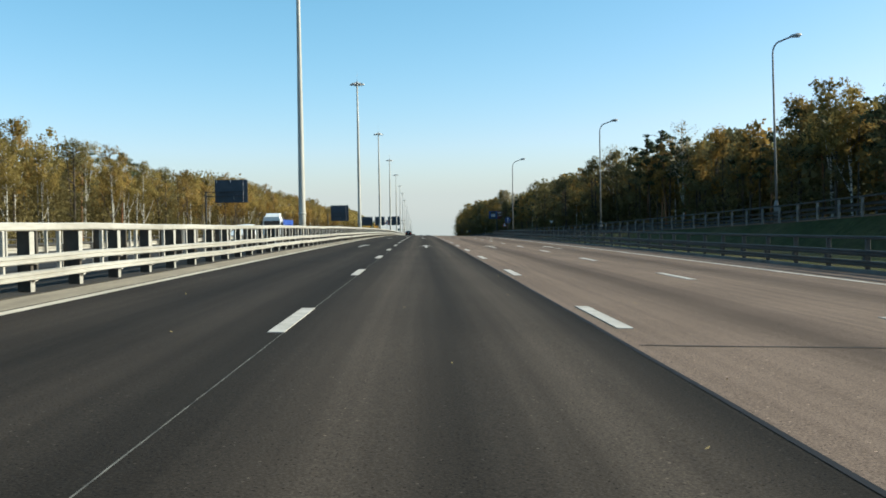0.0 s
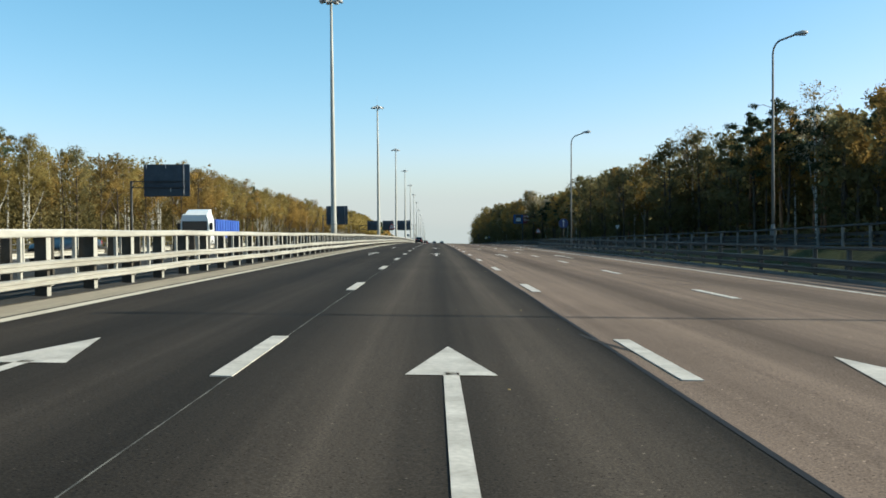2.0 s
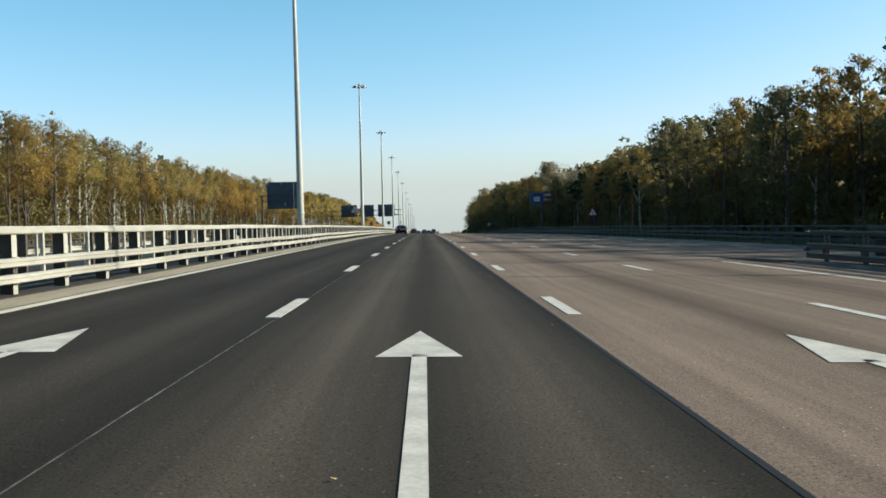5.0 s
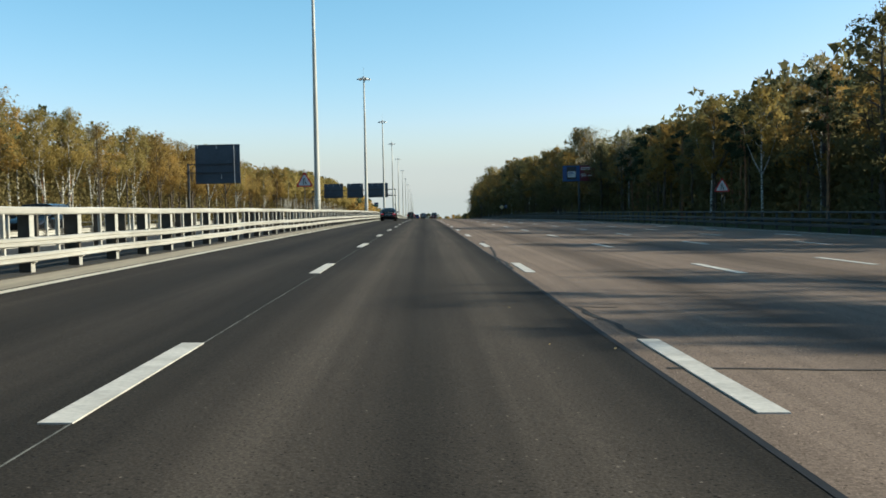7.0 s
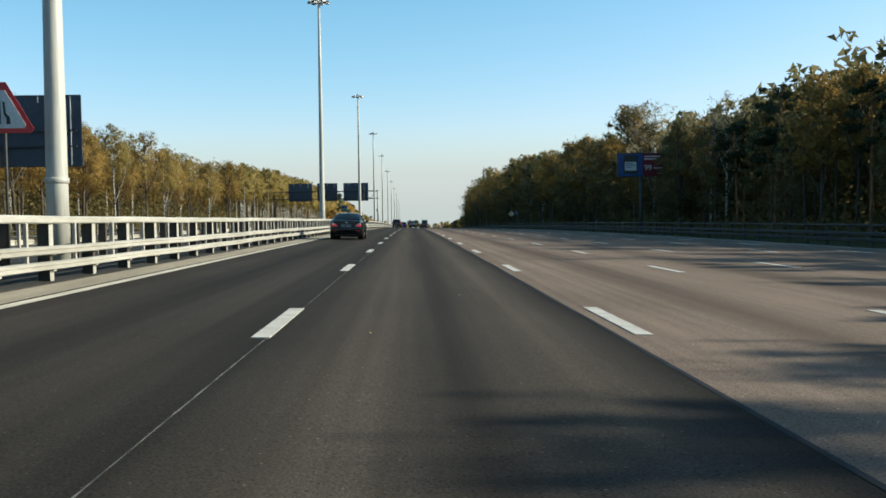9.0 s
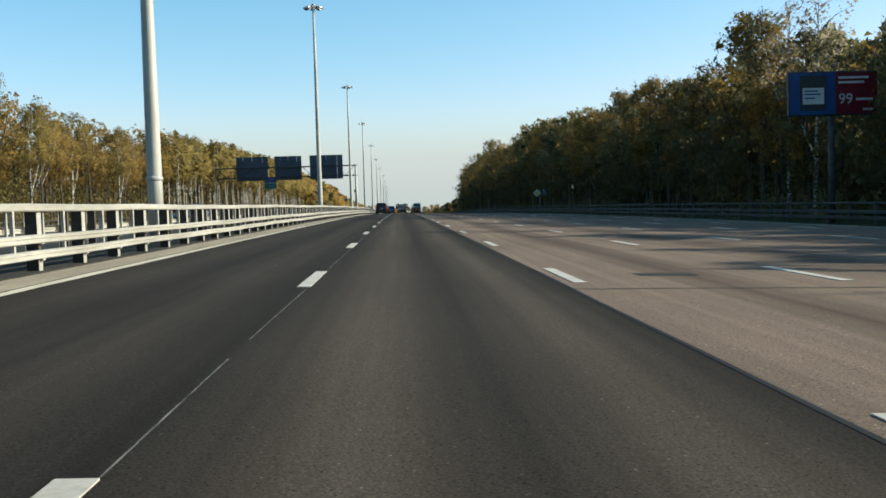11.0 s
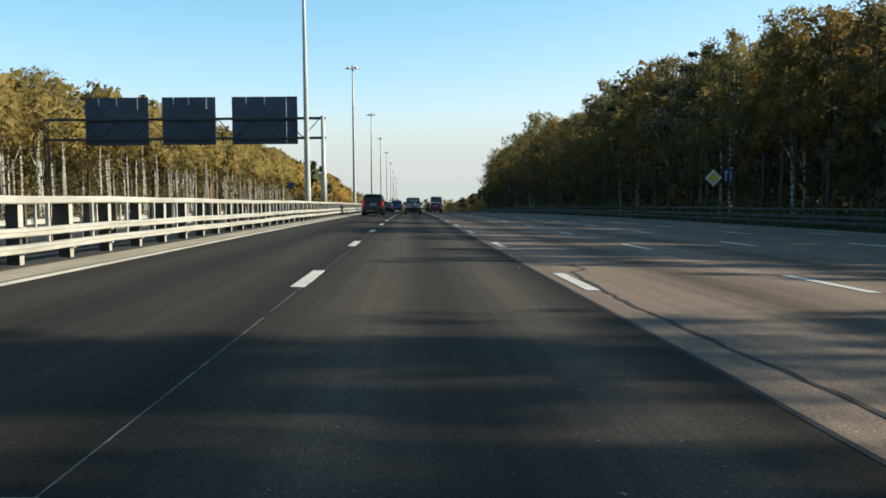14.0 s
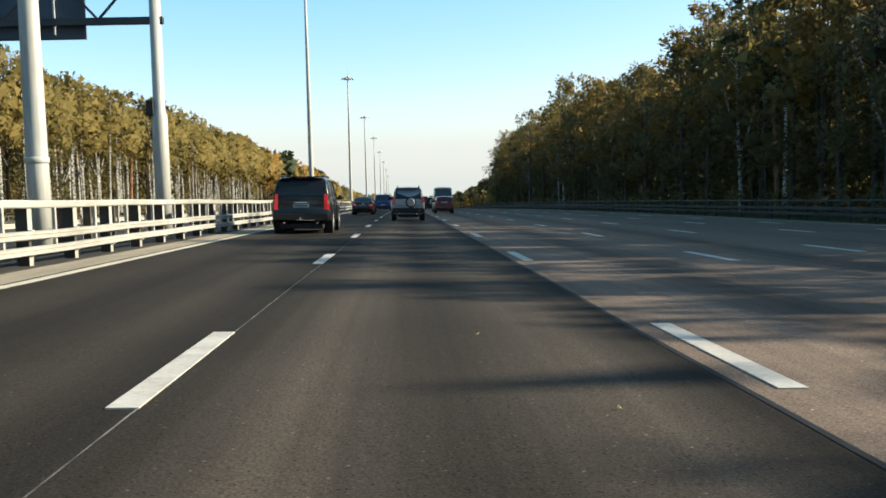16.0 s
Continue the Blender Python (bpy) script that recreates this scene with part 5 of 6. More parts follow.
def saloon(label, paint_name, at, L=4.8, w=0.91, h=1.45, belt=0.98, wb=(0.98, 3.87), r=0.335):
    st = [(0.0, 0.42, w * 0.93, belt - 0.05, belt - 0.01, w * 0.8), (0.12, 0.28, w * 0.98, belt - 0.01, belt + 0.04, w * 0.8), (0.52, 0.24, w, belt - 0.01, belt + 0.05, w * 0.78), (1.15, 0.24, w, belt - 0.02, h - 0.06, w * 0.68),
          (1.6, 0.24, w, belt - 0.02, h, w * 0.68), (2.5, 0.24, w, belt - 0.03, h - 0.01, w * 0.69), (3.3, 0.24, w, belt - 0.05, belt + 0.06, w * 0.76), (3.5, 0.24, w, belt - 0.06, belt - 0.01, w * 0.78),
          (4.4, 0.26, w * 0.97, belt - 0.2, belt - 0.16, w * 0.74), (L, 0.34, w * 0.82, belt - 0.36, belt - 0.32, w * 0.6)]
    return car(label, paint_name, st, at, [(y, r, 0.22) for y in wb], tail_set(w, belt - 0.13, 0.17, 0.34, belt - 0.13, 0.5, paint_name),
               (2, 3), [(3, 4), (4, 5), (5, 6)], (6, 5), (3.15, belt + 0.07))


def van(label, paint_name, at, L=4.9, w=0.93, h=1.95, r=0.32):
    st = [(0.0, 0.4, w * 0.96, 1.1, 1.14, w * 0.92), (0.05, 0.3, w, 1.1, 1.16, w * 0.93), (0.16, 0.28, w, 1.1, h - 0.05, w * 0.85), (0.6, 0.28, w, 1.1, h, w * 0.86), (2.2, 0.28, w, 1.1, h, w * 0.86),
          (3.1, 0.28, w, 1.08, h - 0.04, w * 0.85), (3.85, 0.28, w, 1.04, 1.14, w * 0.84), (4.05, 0.28, w, 0.98, 1.02, w * 0.82), (L, 0.36, w * 0.88, 0.72, 0.76, w * 0.7)]
    return car(label, paint_name, st, at, [(y, r, 0.2) for y in (0.95, 3.75)], tail_set(w, 1.05, 0.4, 0.13, 0.72, 0.5), (1, 2), [(3, 4), (4, 5), (5, 6)], (6, 5), (3.6, 1.15))


def on_road(x, y, turn=0):
    return Matrix.Translation((x, y, road_z(x) + 0.004)) @ Matrix.Rotation(math.atan(-FALL), 4, "Y") @ Matrix.Rotation(radians(turn), 4, "Z")


SALOON = Shell(4.84, [(0, 0.80), (0.08, 0.855), (0.3, 0.9), (0.9, 0.923), (3.9, 0.92), (4.45, 0.87), (4.72, 0.76), (4.84, 0.6)],
               [(0, 0.29), (0.15, 0.255), (0.7, 0.21), (4.2, 0.2), (4.84, 0.3)],
               [(0, 0.94), (0.3, 0.985), (0.9, 0.99), (2.4, 0.95), (3.6, 0.92), (4.3, 0.8), (4.7, 0.68), (4.84, 0.56)],
               [(0, 1.03), (0.1, 1.05), (0.55, 1.075), (0.62, 1.09), (1.0, 1.28), (1.4, 1.42), (1.95, 1.468), (2.5, 1.455), (2.95, 1.36), (3.5, 1.04), (3.7, 0.985), (4.3, 0.89), (4.7, 0.75), (4.84, 0.6)],
               [(0, 0.86), (0.5, 0.82), (0.7, 0.76), (1.4, 0.66), (2.6, 0.665), (3.4, 0.76), (3.7, 0.82), (4.84, 0.8)],
               [(0.2, 0.1), (0.36, 0.03), (0.44, 0.0), (0.62, 0.0), (0.66, 0.045), (0.86, 0.06), (1.0, 0.03), (1.06, 0.0)])
def executive(label, paint_name, at):
    return shell_car(label, paint_name, at, SALOON, (1.06, 3.94), 0.335, 0.235,
                     [[(1.08, 6.35), (1.5, 6.2), (1.52, 7.85), (1.32, 7.8)], [(1.56, 6.2), (2.42, 6.2), (2.42, 7.88), (1.58, 7.86)], [(2.5, 6.2), (3.38, 6.25), (2.92, 7.86), (2.5, 7.88)]],
                     (0.66, 1.34, 8.2), (2.98, 3.46, 8.2),
                     [("tail_lamp", 0.45, 0.13, 0.715, 0.835, 0.3, "lamp_lit", "glowing red tail lamp"), ("indicator", 0.585, 0.1, 0.837, 0.89, 0.3, "lamp_clear", "pale clear upper lens")],
                     (0.76, 0.26), (3.1, 0.98, 0.12), (1.5, 2.46),
                     [("chrome_strip", -0.36, 0.36, 0.015, 0.05, 0.835, 0.855, "trim_black", ""), ("boot_gap", -0.8, 0.8, -0.006, 0.05, 0.628, 0.64, "trim_black", ""), ("reflector", 0.5, 0.72, -0.01, 0.03, 0.475, 0.505, "lamp_red", ""),
                      ("badge", -0.04, 0.04, 0.02, 0.06, 0.9, 0.97, "chrome", "small round bright badge"), ("model_badge", 0.3, 0.5, 0.03, 0.06, 0.905, 0.93, "chrome", ""), ("diffuser", -0.5, 0.5, 0.05, 0.3, 0.22, 0.31, "trim_black", ""), ("bumper_crease", -0.74, 0.74, -0.008, 0.04, 0.385, 0.393, "trim_black", ""), ("exhaust", -0.58, -0.5, 0.02, 0.3, 0.235, 0.295, "zinc_dull", ""), ("aerial", -0.02, 0.02, 1.45, 1.62, 1.45, 1.505, paint_name, "small fin aerial")])


executive("black executive saloon with lit red tail lamps and bright alloy wheels", "car_black", on_road(-3.95, 284.5))
WAGON = Shell(5.13, [(0, 0.9), (0.05, 0.955), (0.25, 0.99), (0.8, 1.0), (4.3, 1.0), (4.8, 0.95), (5.05, 0.85), (5.13, 0.74)],
              [(0, 0.5), (0.15, 0.42), (0.6, 0.34), (4.6, 0.34), (5.13, 0.46)],
              [(0, 1.1), (0.3, 1.13), (3.6, 1.12), (4.3, 1.08), (4.9, 0.98), (5.13, 0.85)],
              [(0, 1.2), (0.04, 1.28), (0.12, 1.5), (0.26, 1.8), (0.36, 1.87), (0.9, 1.92), (1.8, 1.93), (2.8, 1.9), (3.1, 1.84), (3.7, 1.3), (3.85, 1.2), (4.6, 1.13), (5.0, 1.0), (5.13, 0.9)],
              [(0, 0.93), (0.3, 0.8), (0.8, 0.78), (3.0, 0.78), (3.7, 0.85), (5.13, 0.84)],
              [(0.3, 0.06), (0.45, 0.0), (0.68, 0.0), (0.72, 0.06), (1.2, 0.05), (1.4, 0.0)])
shell_car("dark grey-black full-size sport utility vehicle with bright alloy wheels", "car_dark", on_road(-3.75, 459.6), WAGON, (1.08, 4.03), 0.4, 0.27,
          [[(0.5, 6.25), (1.42, 6.25), (1.42, 7.85), (0.62, 7.85)], [(1.54, 6.25), (2.42, 6.25), (2.42, 7.86), (1.54, 7.86)], [(2.52, 6.25), (3.5, 6.3), (3.02, 7.84), (2.52, 7.86)]],
          (0.045, 0.28, 8.25), (3.14, 3.62, 8.2),
          [("tail_lamp", 0.76, 0, 0.8, 1.32, 0.14, "lamp_lit", "tall glowing red tail lamp")],
          (0.93, 0.26), (3.5, 1.18, 0.17), (1.46, 2.46),
          [("bumper_step", -0.9, 0.9, -0.07, 0.25, 0.46, 0.68, "car_dark", ""), ("tailgate_gap", -0.84, 0.84, -0.004, 0.05, 0.705, 0.72, "trim_black", ""), ("handle", -0.22, 0.22, 0.01, 0.06, 1.02, 1.06, "chrome", ""), ("high_brake_lamp", -0.18, 0.18, 0.22, 0.3, 1.845, 1.865, "lamp_red", ""),
           ("tow_ball", -0.03, 0.03, -0.16, -0.09, 0.44, 0.56, "chrome", "bright tow ball"), ("exhaust", 0.5, 0.58, -0.02, 0.4, 0.34, 0.41, "chrome", ""), ("spoiler", -0.74, 0.74, 0.16, 0.4, 1.87, 1.9, "car_dark", ""), ("roof_rail", 0.68, 0.72, 0.6, 3.0, 1.9, 1.96, "trim_black", ""),
           ("rear_wiper", -0.02, 0.42, 0.05, 0.09, 1.28, 1.3, "trim_black", "")])
suv("silver off-roader with a spare wheel on its tailgate", "car_silver", on_road(-0.12, 480.2), L=4.5, w=0.89, h=1.83, belt=1.12, wb=(0.85, 3.55), r=0.37, spare=(0.14, 1.0, 0.29), lamp_h=0.34, bump="trim_black")
van("bright blue small van in the fast lane", "car_blue", on_road(-2.75, 541.0))
suv("dark red compact hatchback in the slower lane", "car_red", on_road(3.2, 513.5), L=3.9, w=0.84, h=1.52, belt=0.98, wb=(0.6, 3.1), r=0.3, bump="car", roofrack=False, lamp_h=0.35)
van("white delivery van ahead of the red car", "car_white", on_road(3.6, 526.0), L=5.6, w=1.0, h=2.5)
# the black saloon once more, added where it drives later on
executive("second copy of the black saloon, far ahead in the fast lane", "car_brown", on_road(-3.65, 507.0))
suv("black people carrier far ahead in the slower lane", "car_black", on_road(3.5, 566.0), L=4.6, w=0.92, h=1.75, roofrack=False)


def opposite(x, y):
    return Matrix.Translation((x, y, lerp(x, [(-29, -0.26), (-20, -0.06), (-9.9, 0.14)]) + 0.004)) @ Matrix.Rotation(math.pi, 4, "Z")


saloon("white saloon on the opposite carriageway", "car_white", opposite(-13.4, 66))
saloon("black saloon on the opposite carriageway", "car_black", opposite(-17.0, 88))
suv("dark people carrier on the opposite carriageway", "car_black", opposite(-20.5, 231), roofrack=False)
saloon("dark saloon on the opposite carriageway", "car_dark", opposite(-13.5, 352))


def lorry(at):
    thing = empty("lorry", at, "white-cabbed lorry with a blue tarpaulin trailer on the opposite carriageway", "lorry", "traffic")
    # front at y = 0, heading along -y in its own frame turned by at
    cabs = Sheet()
    prof = [(-1.22, 0.6), (-1.24, 1.6), (-1.2, 2.7), (-1.05, 3.15), (1.05, 3.15), (1.2, 2.7), (1.24, 1.6), (1.22, 0.6)]
    for y, k in ((0.0, 0.97), (-0.12, 1.0), (-2.0, 1.0), (-2.1, 0.98)):
        cabs.v += [(x * k, y, 0.6 + (z - 0.6) * (k if y > -1 else 1)) for x, z in prof]
    cabs.f = [(i * 8 + j, i * 8 + (j + 1) % 8, i * 8 + 8 + (j + 1) % 8, i * 8 + 8 + j) for i in range(3) for j in range(8)] + [tuple(range(8)), tuple(range(31, 23, -1))]
    cab = part("cab", cabs, "car_white", thing)
    part("windscreen", Sheet().box(-1.08, 1.08, -0.02, 0.025, 1.75, 2.55, 0.02), "glass_dark", cab)
    part("grille", Sheet().box(-0.95, 0.95, -0.02, 0.04, 0.75, 1.55, 0.02), "trim_black", cab)
    part("bumper", Sheet().box(-1.22, 1.22, -0.3, 0.1, 0.35, 0.75, 0.05), "car_white", cab)
    part("roof_deflector", Sheet().add([(-1.0, -0.5, 3.1), (1.0, -0.5, 3.1), (1.05, -1.9, 3.1), (-1.05, -1.9, 3.1), (-0.9, -1.3, 3.5), (0.9, -1.3, 3.5), (1.0, -1.9, 3.6), (-1.0, -1.9, 3.6)],
                                       [(0, 1, 5, 4), (4, 5, 6, 7), (1, 2, 6, 5), (0, 4, 7, 3), (3, 7, 6, 2)]), "car_white", cab)
    for sg in (1, -1):
        part("mirror", Sheet().box(*sorted((sg * 1.25, sg * 1.5)), -0.2, -0.05, 1.8, 2.4, 0.03), "trim_black", cab)
    tr = part("trailer", Sheet().box(-1.25, 1.25, -13.0, -2.7, 1.05, 2.75, 0.04), "tarp_blue", thing, "ribbed blue tarpaulin sides")
    for i in range(9):
        for sg in (1, -1):
            part("side_rib", Sheet().box(*sorted((sg * 1.25, sg * 1.285)), -3.2 - i * 1.12, -3.1 - i * 1.12, 1.08, 2.7), "tarp_blue", tr)
    part("chassis", Sheet().box(-0.5, 0.5, -12.8, -0.4, 0.62, 0.95, 0.03), "trim_black", thing)
    for y in (-1.2, -4.4, -9.6, -10.9, -12.1):
        for sg in (1, -1):
            wheel(thing, sg * 1.08, y, 0.5, 0.3, "zinc")
    return thing


lorry(opposite(-20.6, 125.0) @ Matrix.Rotation(0, 4, "Z"))


# ---- trees ----
def leaf_cloud(rng, centres, spread, count, size, placed=False):
    """Small leaf clumps strewn round centres; each is a three-cornered tuft."""
    c = centres if placed else centres[rng.integers(0, len(centres), count)] + np.clip(rng.normal(0, 1, (count, 3)), -1.35, 1.35) * spread
    u = rng.normal(0, 1, (count, 3))
    u /= np.linalg.norm(u, axis=1)[:, None]
    v = np.cross(u, rng.normal(0, 1, (count, 3)))
    v /= np.linalg.norm(v, axis=1)[:, None]
    sz = (size * rng.uniform(0.55, 1.25, count))[:, None]
    k = rng.uniform(0.8, 1.5, count)[:, None]
    tri = np.stack([c - u * sz, c + v * sz * k, c + u * sz], 1)
    return tri.reshape(-1, 3)


def lobed(rng, lobes, count, size, within=1.0):
    """Leaf tufts gathered in rounded clumps (x, y, z, radius, flatness), and the middle of each tuft's clump."""
    share = lobes[:, 3] ** 2
    i = rng.choice(len(lobes), count, p=share / share.sum())
    d = rng.normal(0, 1, (count, 3))
    d *= (within * rng.uniform(0.05, 1, count) ** 0.42 * rng.uniform(0.82, 1.14, count) / np.linalg.norm(d, axis=1))[:, None]
    d[:, 2] *= lobes[i, 4]
    c = lobes[i, :3] + d * lobes[i, 3:4]
    return leaf_cloud(rng, c, 0.0, count, size, True), lobes[i, :3]


def leaf_mesh(name, pts, material, heart=None):
    """One mesh of leaf tufts. heart: the middle of the crown; the tufts shade softly as a rounded mass round it."""
    pts = np.asarray(pts, dtype=np.float32).reshape(-1, 3, 3)
    if heart is not None:
        mid = pts.mean(1)
        away = mid - np.asarray(heart, dtype=np.float32).reshape(-1, 3)
        away /= np.linalg.norm(away, axis=1)[:, None] + 1e-6
        face = np.cross(pts[:, 1] - pts[:, 0], pts[:, 2] - pts[:, 0])
        face /= np.linalg.norm(face, axis=1)[:, None] + 1e-9
        turn = (face * away).sum(1) < 0
        pts[turn] = pts[turn][:, ::-1]
        face[turn] *= -1
        soft = 0.75 * away + 0.25 * face + np.array((0, 0, 0.15), dtype=np.float32)
        soft /= np.linalg.norm(soft, axis=1)[:, None]
    q = len(pts)
    me = bpy.data.meshes.new(name)
    me.vertices.add(3 * q); me.vertices.foreach_set("co", pts.ravel())
    me.loops.add(3 * q); me.loops.foreach_set("vertex_index", np.arange(3 * q, dtype=np.int32))
    me.polygons.add(q); me.polygons.foreach_set("loop_start", np.arange(0, 3 * q, 3, dtype=np.int32))
    me.update(calc_edges=True)
    if heart is not None:
        me.polygons.foreach_set("use_smooth", np.ones(q, dtype=bool))
        me.normals_split_custom_set_from_vertices(np.repeat(soft, 3, axis=0))
    me.materials.append(MATS[material])
    return me


def grow(kind, seed, h):
    """Trunk sheet, limb tips and crown settings of one tree."""
    rng = np.random.default_rng(seed)
    tr = Sheet()
    lean = rng.normal(0, 0.02, 2) * h
    path = [Vector((lean[0] * t ** 1.5 + 0.10 * math.sin(3 * t + seed), lean[1] * t ** 1.5 + 0.08 * math.sin(4 * t + 2 * seed), h * t - (0.4 if t == 0 else 0))) for t in (0.0, 0.12, 0.3, 0.5, 0.7, 0.88, 0.99)]
    r0 = {"birch": 0.13, "aspen": 0.16, "pine": 0.19, "oak": 0.2}[kind] * h / 15
    tr.tube(path, [r0 * 1.25, r0, r0 * 0.88, r0 * 0.7, r0 * 0.46, r0 * 0.22, r0 * 0.06], 7)
    base = {"birch": 0.46, "aspen": 0.34, "pine": 0.55, "oak": 0.10}[kind]
    wide = {"birch": 0.16, "aspen": 0.185, "pine": 0.165, "oak": 0.215}[kind] * h
    flat = {"birch": 1.05, "aspen": 0.85, "pine": 0.5, "oak": 0.85}[kind]
    lobes = []
    n = {"birch": 15, "aspen": 17, "pine": 13, "oak": 21}[kind]
    for i in range(n):
        t = base + (0.93 - base) * (i + rng.uniform(0, 1)) / n
        p = Vector((lean[0] * t ** 1.5, lean[1] * t ** 1.5, h * t))
        a = i * 2.4 + rng.uniform(-0.5, 0.5)
        s_ = (t - base) / (1 - base)
        reach = wide * rng.uniform(0.6, 1.15) * (math.sin(math.pi * min(1, 0.24 + 0.72 * s_)) if kind != "pine" else 0.65 + 0.5 * math.sin(math.pi * s_))
        rise = {"birch": 0.75, "aspen": 0.6, "pine": 0.15, "oak": 0.4}[kind] * reach
        e = p + Vector((reach * math.cos(a), reach * math.sin(a), rise))
        m1 = p.lerp(e, 0.5) + Vector((0, 0, 0.12 * reach))
        tr.tube([p, m1, e], [r0 * 0.3, r0 * 0.18, r0 * 0.05], 4, False)
        size = wide * rng.uniform(0.3, 0.56) * (1 - 0.35 * s_)
        low = 0.3 * size if kind == "birch" else 0.0
        lobes.append((e.x * 0.9, e.y * 0.9, min(e.z, h - size * flat) - low, size, flat))
        if i % 2:
            lobes.append((m1.x, m1.y, m1.z - low, size * 0.8, flat))
    if kind in ("birch", "aspen"):             # forked stems that rise through the crown
        for i in range(2):
            t, a = rng.uniform(0.24, 0.42), rng.uniform(0, 6.28)
            p = Vector((lean[0] * t ** 1.5 + 0.10 * math.sin(3 * t + seed), lean[1] * t ** 1.5 + 0.08 * math.sin(4 * t + 2 * seed), h * t))
            d = Vector((math.cos(a), math.sin(a), 0)) * wide
            e = p + d * 0.85 + Vector((0, 0, h * rng.uniform(0.3, 0.42)))
            tr.tube([p, p + d * 0.32 + Vector((0, 0, h * 0.1)), p + d * 0.62 + Vector((0, 0, h * 0.22)), e], [r0 * 0.62, r0 * 0.5, r0 * 0.34, r0 * 0.1], 6, False)
            lobes.append((e.x, e.y, e.z, wide * 0.4, flat))
    top = path[-1]
    for i in range(3):
        q = wide * (0.26 + 0.06 * i)
        lobes.append((top.x + rng.normal(0, 0.1 * wide * i), top.y + rng.normal(0, 0.1 * wide * i), top.z - q * flat * (0.95 + 0.8 * i), q, flat))
    return tr, np.array(lobes), rng


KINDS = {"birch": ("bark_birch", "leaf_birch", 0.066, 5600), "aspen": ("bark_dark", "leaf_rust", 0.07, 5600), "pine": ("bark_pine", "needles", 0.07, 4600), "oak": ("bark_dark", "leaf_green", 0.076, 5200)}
LABELS = {"birch": "slender white-barked birch with thinning yellow autumn leaves", "aspen": "dark-trunked aspen with rusty orange autumn leaves",
          "pine": "tall reddish pine with a dark green needle crown", "oak": "broad olive-green broadleaf tree at the forest edge"}
THIN = {"birch": "tall half-bare birch with a thin pale crown above the wood", "aspen": "tall half-bare aspen with thin rusty twigs", "pine": "tall thin pine above the wood", "oak": "tall thin-crowned broadleaf tree above the wood"}
protos, raw = {}, {}
for kind in KINDS:
    for v in range(5):
        seed, h = 11 + 7 * v + len(kind) * 100, 15.0
        tr, lobes, rng = grow(kind, seed, h)
        bark_m, leaf_m, size, count = KINDS[kind]
        if v == 4:                             # a thin, half-bare crown
            count = count * 2 // 5
            leaf_m = "leaf_pale" if kind in ("birch", "aspen") else leaf_m
        tm = tr.mesh("trunk"); tm.materials.append(MATS[bark_m])
        heart = np.array((0, 0, h * {"birch": 0.66, "aspen": 0.62, "pine": 0.74, "oak": 0.52}[kind]))
        # fine leaves outside, broader sprays of foliage within; the shaded side and the distance need fewer
        for side, n_fine, n_wide, grown in (("sunny", count * 7 // 8, 650, 1.06), ("shady", count * 3 // 7, 750, 1.48), ("far", count // 5, 420, 2.0)):
            if v == 4:
                n_wide = 90
            q1, c1 = lobed(rng, lobes, n_fine, size * grown)
            q2, c2 = lobed(rng, lobes, n_wide, 0.19 if side == "sunny" else 0.25, 0.72)
            protos[kind, v, side] = (tm, leaf_mesh("crown", np.concatenate([q1, q2]), leaf_m, 0.6 * np.concatenate([c1, c2]) + 0.4 * heart))
        if v < 4:
            raw[kind, v] = (lobes, heart)


def plant(x, y, z, kind, v, h, turn):
    m_ = Matrix.Translation((x, y, z)) @ Matrix.Rotation(turn, 4, "Z") @ Matrix.Diagonal((h / 15, h / 15, h / 15, 1))
    thing = tagged(new(kind + "_tree"), LABELS[kind] if v < 4 else THIN[kind], "tree", "forest edge trees")
    thing.matrix_basis = m_
    trunk, crown = protos[kind, v, "far" if y > 560 else "sunny" if x < 0 else "shady"]
    part("trunk", trunk, "", thing)
    part("crown", crown, "", thing)


def land_z(x, y):
    if x < 0:
        return lerp(x, [(-120, 0.2), (-60, -0.35), (-40, -0.65)]) - 0.1
    return lerp(x, [(25, -0.9), (44, -0.65), (70, -0.15), (140, 0.45)]) - 0.1


def deep_h(x, y):
    """Trees deeper in the right-hand wood stand taller than those at its edge."""
    h = right_h(y)
    over = next((x_ for y_, x_ in ((345, 7.5), (390, 8.0), (402, 3.0), (416, 0.5), (421, 6.0), (431.5, 1.0), (437, 5.0), (462, 0.5)) if y < y_), 0)
    return max(h, min(18.0, (x - over) * math.tan(radians(SUN_EL)) + 0.9)) if 275 < y < 462 else h


def right_edge(y):
    return lerp(y, [(-60, 60), (60, 50), (150, 42), (230, 33), (430, 31), (560, 28.5), (720, 26)])


def right_h(y):
    """Height of the general canopy; lower growth stands between its clusters."""
    h = lerp(y, [(0, 17.5), (110, 16.7), (144, 16.1), (152, 17), (176, 17.0), (180, 15.6), (194, 14.8), (235, 14.2), (270, 13.6), (300, 12.8), (340, 12.6), (356, 12.4), (360, 11.0), (384, 11.0), (392, 13.2), (432, 13.2), (438, 15.6), (450, 16.2), (460, 17.5), (483, 19.6), (503, 21), (524, 21), (540, 18.6), (580, 20), (640, 20), (720, 18.5)])
    if any(a < y < b for a, b in ((359, 364), (386, 391), (400, 403), (416.3, 420.6), (431.5, 436.5))):
        h *= 0.72
    return h


def left_edge(y):
    return lerp(y, [(0, -45), (300, -44), (420, -42), (520, -40), (700, -43)])


